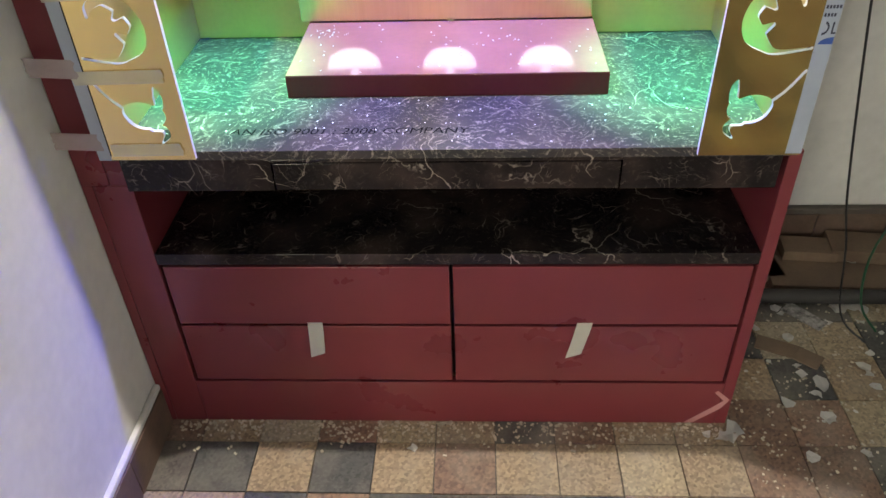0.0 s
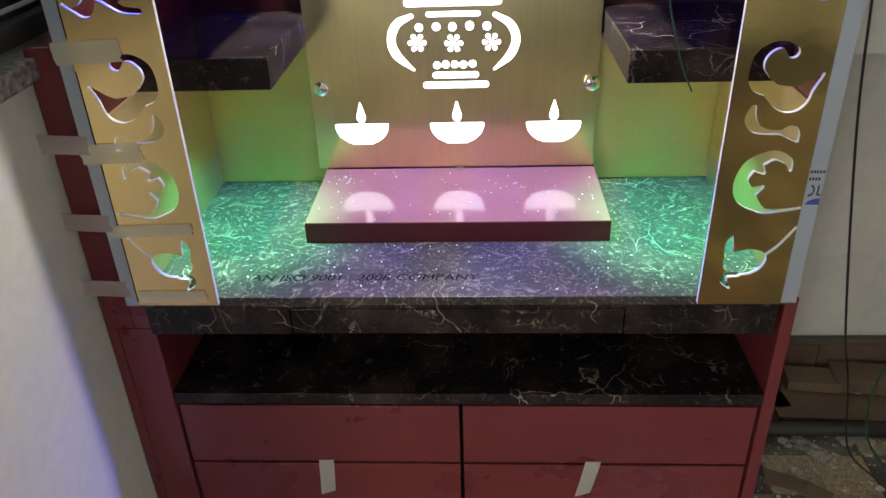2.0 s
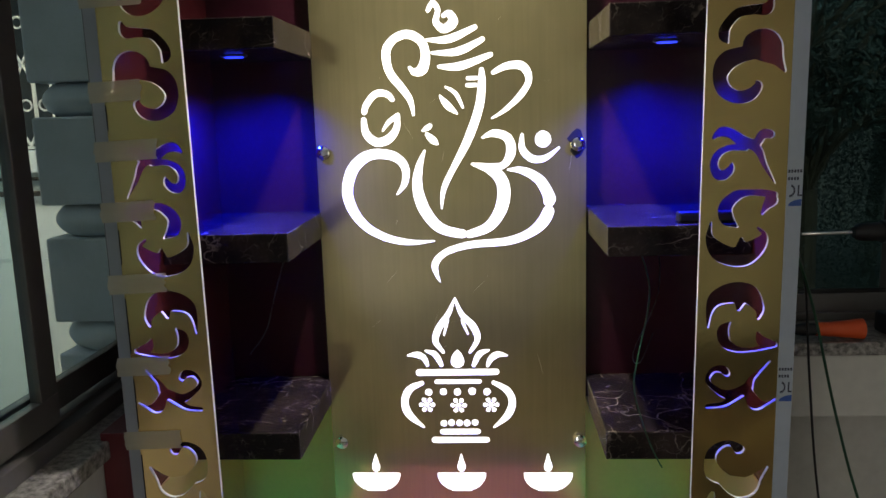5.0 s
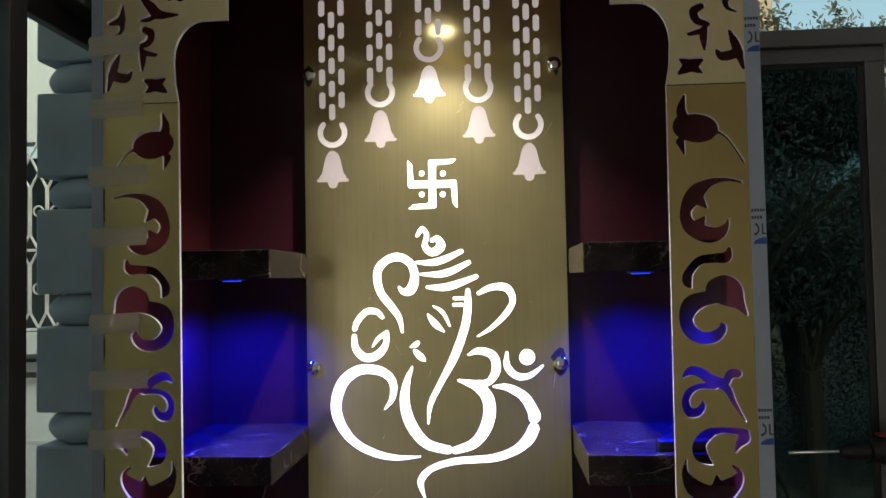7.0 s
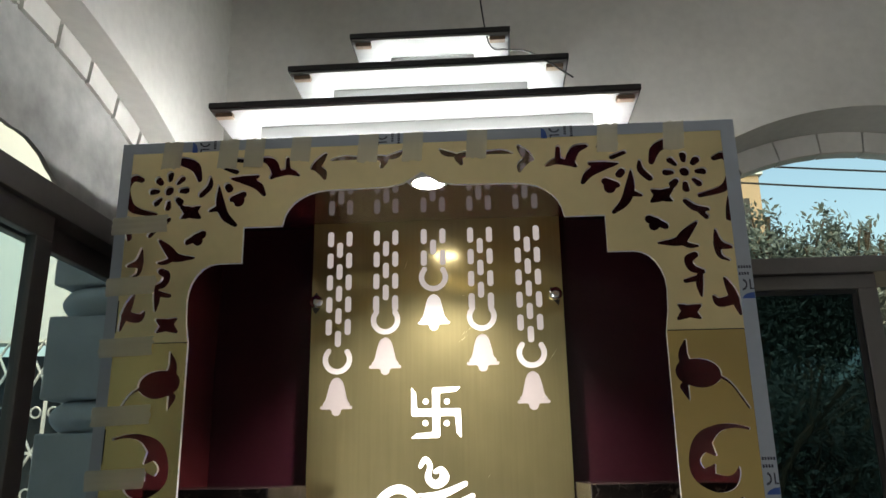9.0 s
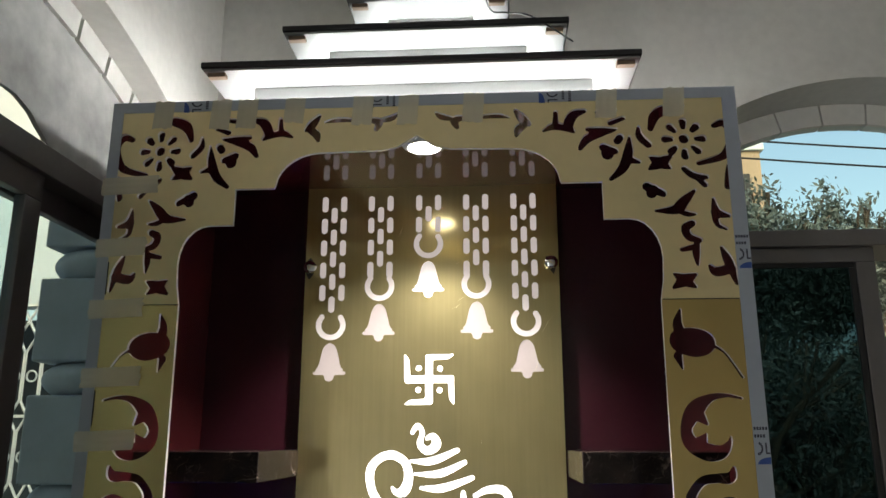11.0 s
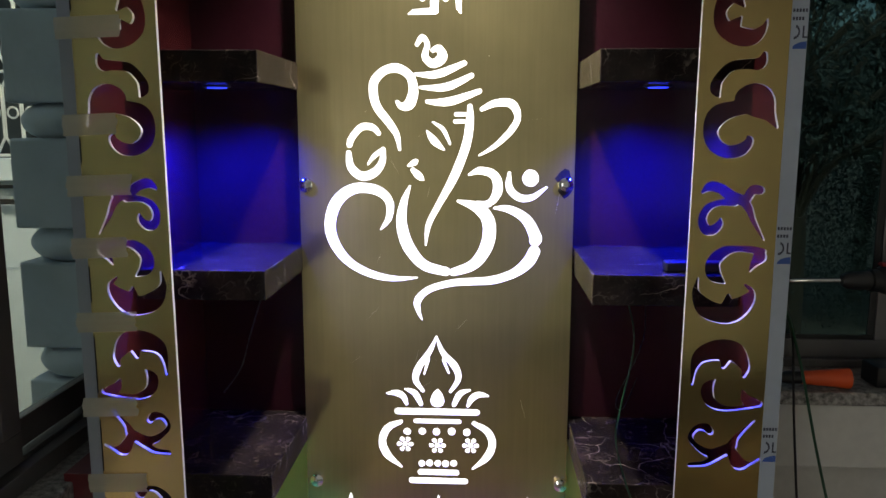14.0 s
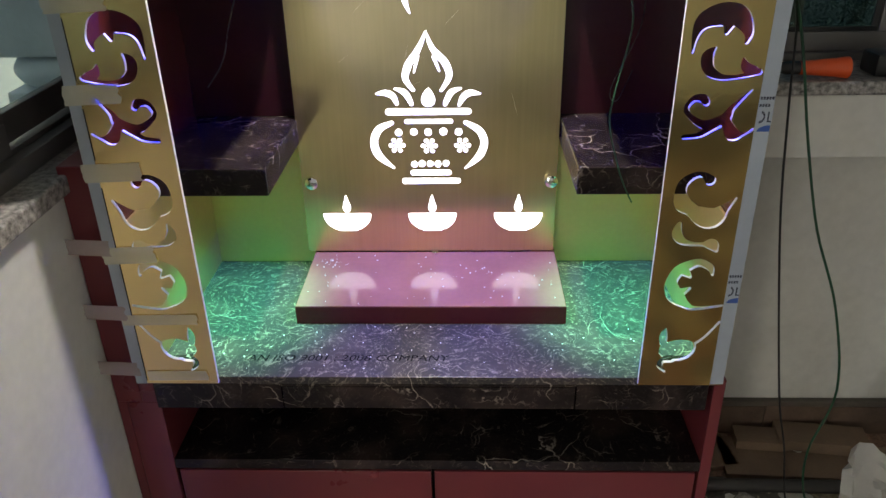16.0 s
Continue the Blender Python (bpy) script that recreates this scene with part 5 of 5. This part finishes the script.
# scrape on the plinth
bm = bmesh.new()
vs = [bm.verts.new((x, -0.0006, z)) for x, z in ((0.50, 0.004), (0.555, 0.055), (0.575, 0.075), (0.552, 0.100), (0.558, 0.106), (0.588, 0.078), (0.572, 0.05), (0.52, 0.004))]
bm.faces.new(vs)
part("film_scrap", bm, material("scuff", (0.42, 0.20, 0.19), 0.4), shrine, "pale torn film flake on the plinth")

# ---- outside, by the side window ----
column = thing("stone_column", "grey painted column of square blocks and round rings", "column", at=(-0.915, 0.625, 0))
z = -0.6
step = 0.2945
first = 1.812 - 9 * step
for k in range(14):
    zb = first + k * step
    bm = bmesh.new()
    box(bm, -0.11, 0.11, -0.11, 0.11, zb, zb + 0.2125, 0.006)
    part("block", bm, STONE, column)
    bm = bmesh.new()
    lathe(bm, [(0.085, zb + 0.2126)] + [(0.085 + 0.037 * math.sin(math.pi * q / 10) ** 0.7, zb + 0.2126 + (step - 0.2131) * q / 10) for q in range(1, 10)] + [(0.085, zb + step - 0.0005)], (0, 0, 0), "Z", 24)
    part("ring", bm, STONE, column, smooth=True)
bm = bmesh.new()
box(bm, -0.13, 0.13, -0.13, 0.13, -0.6, first - 0.001)
part("base", bm, STONE, column)

house = thing("neighbouring_house", "white rendered house with a grilled window, behind the column", "house", at=(0, 0, 0))


def house_block(name, *a, mat=WHITE_OUT, label=""):
    return block(name, *a, mat, house, label, bevel=0.006)


house_block("wall", -6.0, -2.0, 3.0, 3.2, -0.6, 1.50)
house_block("wall", -6.0, -2.0, 3.0, 3.2, 2.70, 6.0)
house_block("wall", -2.35, -2.0, 3.0, 3.2, 1.50, 2.70)
house_block("wall", -6.0, -3.4, 3.0, 3.2, 1.50, 2.70)
# added wall that blocks sky light and its reflection from the side window
house_block("sky_blocking_wall", -3.7, -3.5, -7.0, 2.99, -0.6, 5.2)
# unseen slab, added only to cut the sky light outside the side window
porch = thing("sky_blocking_slab", "unseen grey slab added to block sky light outside the side window", "porch roof")
block("slab", -2.6, -0.80, -6.0, 0.2, 4.02, 4.17, STONE, porch)
house_block("ledge", -3.6, -2.1, 2.90, 2.999, 1.45, 1.575)
house_block("pipe_rail", -6.0, -2.0, 2.94, 2.955, 1.405, 1.425, mat=DARK_WOOD)
house_block("pipe_rail", -6.0, -2.0, 2.94, 2.965, 1.315, 1.345, mat=DARK_WOOD)
# dark sheet painted in place of the dark window glass behind the grille
house_block("dark_back_sheet", -3.4, -2.35, 3.6, 3.7, 1.50, 2.70, mat=DARK_PANE)
house_block("wall_joint", -6.0, -2.0, 2.995, 2.999, 0.93, 0.945, mat=STONE)
grille = thing("window_grille", "white wrought iron grille in the window opposite", "grille")
for k in range(10):
    x = -2.415 - k * 0.104
    for z0, z1 in ((1.60, 2.05), (2.05, 2.50), (2.50, 2.69)):
        up = min(z1, z0 + 0.45)
        for side in (-1, 1):
            bm = bmesh.new()
            line = [(x, 2.96, z0), (x + side * 0.047, 2.96, z0 + 0.085), (x + side * 0.047, 2.96, up - 0.085), (x, 2.96, up)]
            for p, q in zip(line, line[1:]):
                cyl(bm, p, q, 0.0075, n=6)
            part("bar", bm, GRILLE, grille)
        if z1 - z0 > 0.3:
            bm = bmesh.new()
            zz = (z0 + z1) / 2
            tube(bm, [(x + 0.03 * math.cos(i * math.tau / 10), 2.96, zz + 0.03 * math.sin(i * math.tau / 10)) for i in range(11)], 0.006, 5, 2)
            part("scroll_ring", bm, GRILLE, grille, smooth=True)
for zz in (1.59, 2.05, 2.69):
    bm = bmesh.new()
    box(bm, -3.40, -2.35, 2.968, 2.978, zz - 0.008, zz + 0.008, 0.002)
    part("cross_bar", bm, GRILLE, grille)

# ---- outside, by the back window ----
def leaf_cloud(name, at, size, pick):
    """A mesh of small pointed leaves, each turned its own way, at the given places."""
    n = len(at)
    d = pick.normal(0, 1, (n, 3)) + (0, 0, -0.5)
    d /= np.linalg.norm(d, axis=1, keepdims=True)
    w = np.cross(d, pick.normal(0, 1, (n, 3)))
    w /= np.linalg.norm(w, axis=1, keepdims=True)
    s = size * pick.uniform(0.6, 1.4, (n, 1))
    co = np.stack([at - d * s * 0.5, at + w * s * 0.2, at + d * s * 0.6, at - w * s * 0.2], axis=1).reshape(-1, 3)
    me = bpy.data.meshes.new(name)
    me.from_pydata(co.tolist(), [], np.arange(4 * n).reshape(-1, 4).tolist())
    return me


def leafy_tree(name, x, y, height, crown, seed, leaves, size, label, low=0.55):
    rr = random.Random(seed)
    root = thing(name, label, "tree", "trees outside", at=(x, y, -0.6))
    bm = bmesh.new()
    tips = []
    fork = height * 0.35
    lean = Vector((rr.uniform(-0.2, 0.2), rr.uniform(-0.2, 0.2), 0))
    tube(bm, [(0, 0, 0), tuple(lean * 0.5 + Vector((0, 0, fork * 0.6))), tuple(lean + Vector((0, 0, fork)))], 0.10, 8, 3)
    for k in range(15):
        a = k * 2.4 + rr.random()
        out = crown * rr.uniform(0.45, 0.95)
        end = Vector((out * math.cos(a), out * math.sin(a), height * rr.uniform(low, 0.97)))
        mid = lean + Vector((end.x * 0.4, end.y * 0.4, fork + (end.z - fork) * 0.6))
        tube(bm, [tuple(lean + Vector((0, 0, fork * 0.95))), tuple(mid), tuple(end)], 0.035, 6, 4)
        tips.append((mid, end))
        for q in range(5):
            e2 = mid.lerp(end, rr.uniform(0.3, 0.9)) + Vector((rr.gauss(0, 0.35), rr.gauss(0, 0.35), rr.uniform(0.0, 0.5)))
            tube(bm, [tuple(mid.lerp(end, 0.4)), tuple(e2)], 0.014, 5, 3)
            tips.append((mid, e2))
    part("trunk", bm, BARK, root, "bare grey-brown trunk and limbs", smooth=True)
    pick = np.random.RandomState(seed)
    ends = np.array([[tuple(m), tuple(e)] for m, e in tips])[pick.randint(0, len(tips), leaves)]
    f = pick.uniform(0.35, 1.06, (leaves, 1))
    at = ends[:, 0] * (1 - f) + ends[:, 1] * f + pick.normal(0, 1, (leaves, 3)) * (0.125, 0.125, 0.10) * np.array(crown)
    me = leaf_cloud("crown", at, size, pick)
    me.materials.append(LEAF)
    cr = new("crown", me)
    cr.parent = root
    return root


leafy_tree("tree", 4.05, 9.0, 6.08, 0.95, 1, 40000, 0.085, "full leafy green tree standing beyond the window", 0.72)
leafy_tree("tree", 5.12, 9.2, 5.95, 0.34, 2, 9000, 0.085, "small leafy green tree standing beyond the window", 0.80)
leafy_tree("tree", 2.7, 6.8, 3.9, 1.15, 3, 5200, 0.08, "dense dark-leaved tree close to the house")
leafy_tree("tree", 3.6, 7.4, 4.0, 1.1, 4, 5200, 0.08, "dense dark-leaved tree close to the house")
leafy_tree("tree", 4.9, 7.8, 3.9, 1.2, 5, 5200, 0.08, "dense dark-leaved tree close to the house")
pick = np.random.RandomState(21)
at = np.stack([pick.uniform(1.0, 6.5, 40000), 8.4 + pick.normal(0, 0.5, 40000), pick.uniform(0, 1, 40000)], axis=1)
at[:, 2] = -0.6 + at[:, 2] * (2.7 + 0.5 * np.sin(at[:, 0] * 2.3) + 0.3 * np.sin(at[:, 0] * 5.1))
me = leaf_cloud("hedge", at, 0.055, pick)
me.materials.append(LEAF)
tagged(new("hedge", me), "dark tangled bushes beyond the window", "bushes", kind="stuff")

flats = thing("apartment_building", "ochre plastered building rising behind the trees", "building")
block("wall", 5.4, 7.85, 20.0, 24.0, -0.6, 10.0, BRICK_OUT, flats, bevel=0.02)
block("roof_edge", 5.3, 7.95, 19.9, 24.1, 10.0, 10.2, WHITE_OUT, flats, bevel=0.02)
for z in (3.0, 5.6, 8.2):
    for x in (5.9, 6.9):
        w = block("window", x, x + 0.6, 19.97, 20.02, z, z + 1.1, BLACK_PLASTIC, flats, "dark window", bevel=0)
        block("sill", x - 0.05, x + 0.65, 19.90, 19.969, z - 0.08, z, WHITE_OUT, w, bevel=0)
pole = thing("utility_pole", "grey concrete pole carrying the overhead lines", "utility pole", at=(10.0, 12.0, -0.6))
bm = bmesh.new()
cyl(bm, (0, 0.14, 0), (0, 0.14, 8.3), 0.12, 0.08, 14)
part("shaft", bm, STONE, pole, smooth=True)
bm = bmesh.new()
box(bm, -0.05, 0.05, -0.05, 0.08, 6.85, 7.5)
part("bracket", bm, STONE, pole)
for z0, z1 in ((7.48, 6.72), (7.14, 6.37)):
    wire([(1.0, 12.0, z0 + 0.1), (5.5, 12.0, (z0 + z1) / 2), (10.0, 12.0, z1)], 0.018, BLACK_PLASTIC, "black overhead power line crossing the sky", "power line")

# ---- skirting and floor tiles ----
sk = thing("baseboard", "brown mosaic skirting tiles with a plaster lip", "skirting", kind="structure")


def skirt_tile(x0, x1, y0, y1):
    return block("skirting_tile", x0, x1, y0, y1, 0.0, 0.105 + random.uniform(-0.002, 0.002), SKIRT, sk, bevel=0.0012)


for k in range(16):
    y1 = -0.006 - k * 0.195
    skirt_tile(LEFT + 0.0005, LEFT + 0.016 + random.uniform(-0.001, 0.001), y1 - 0.192, y1)
for k in range(9):
    x0 = 0.60 + k * 0.195
    skirt_tile(x0, x0 + 0.192, BACK - 0.018 + random.uniform(-0.001, 0.001), BACK - 0.0005)
block("plaster_lip", 0.60, 2.39, BACK - 0.022, BACK - 0.0005, 0.108, 0.128, MORTAR, sk, "rough cement lip", bevel=0.003)
block("plaster_lip", LEFT + 0.0005, LEFT + 0.014, -3.1, -0.004, 0.108, 0.122, WALL, sk, "rough painted lip", bevel=0.003)

T = 0.1292
bm = bmesh.new()
box(bm, -T / 2 + 0.0012, T / 2 - 0.0012, -T / 2 + 0.0012, T / 2 - 0.0012, -0.006, 0.002, 0.0008)
tile_mesh = mesh_of("floor_tile", bm, TERRAZZO)
rnd = random.Random(3)
co, faces = [], []
for i in range(-2, 24):
    for j in range(-24, 6):
        x, y = -0.4295 + T * (i + 0.5), -0.0600 + T * (j + 0.5)
        if x > 2.38 or x < LEFT - 0.02 or y > BACK or y < -3.15:
            continue
        if i <= 13 and j >= -6:
            ob = new("floor_tile", tile_mesh)
            ob.parent = FLOOR
            ob.matrix_basis = pose(x, y, rnd.uniform(-0.0008, 0.0006), rnd.uniform(-0.2, 0.2), rnd.uniform(-0.2, 0.2), 90 * rnd.randrange(4))
        else:
            h = T / 2 - 0.0012
            n0 = len(co)
            co += [(x - h, y - h, 0.002), (x + h, y - h, 0.002), (x + h, y + h, 0.002), (x - h, y + h, 0.002)]
            faces.append((n0, n0 + 1, n0 + 2, n0 + 3))
me = bpy.data.meshes.new("far_floor_tiles")
me.from_pydata(co, [], faces)
me.materials.append(TERRAZZO)
rest = new("far_floor_tiles", me)
rest.parent = FLOOR
tagged(rest, kind="stuff")
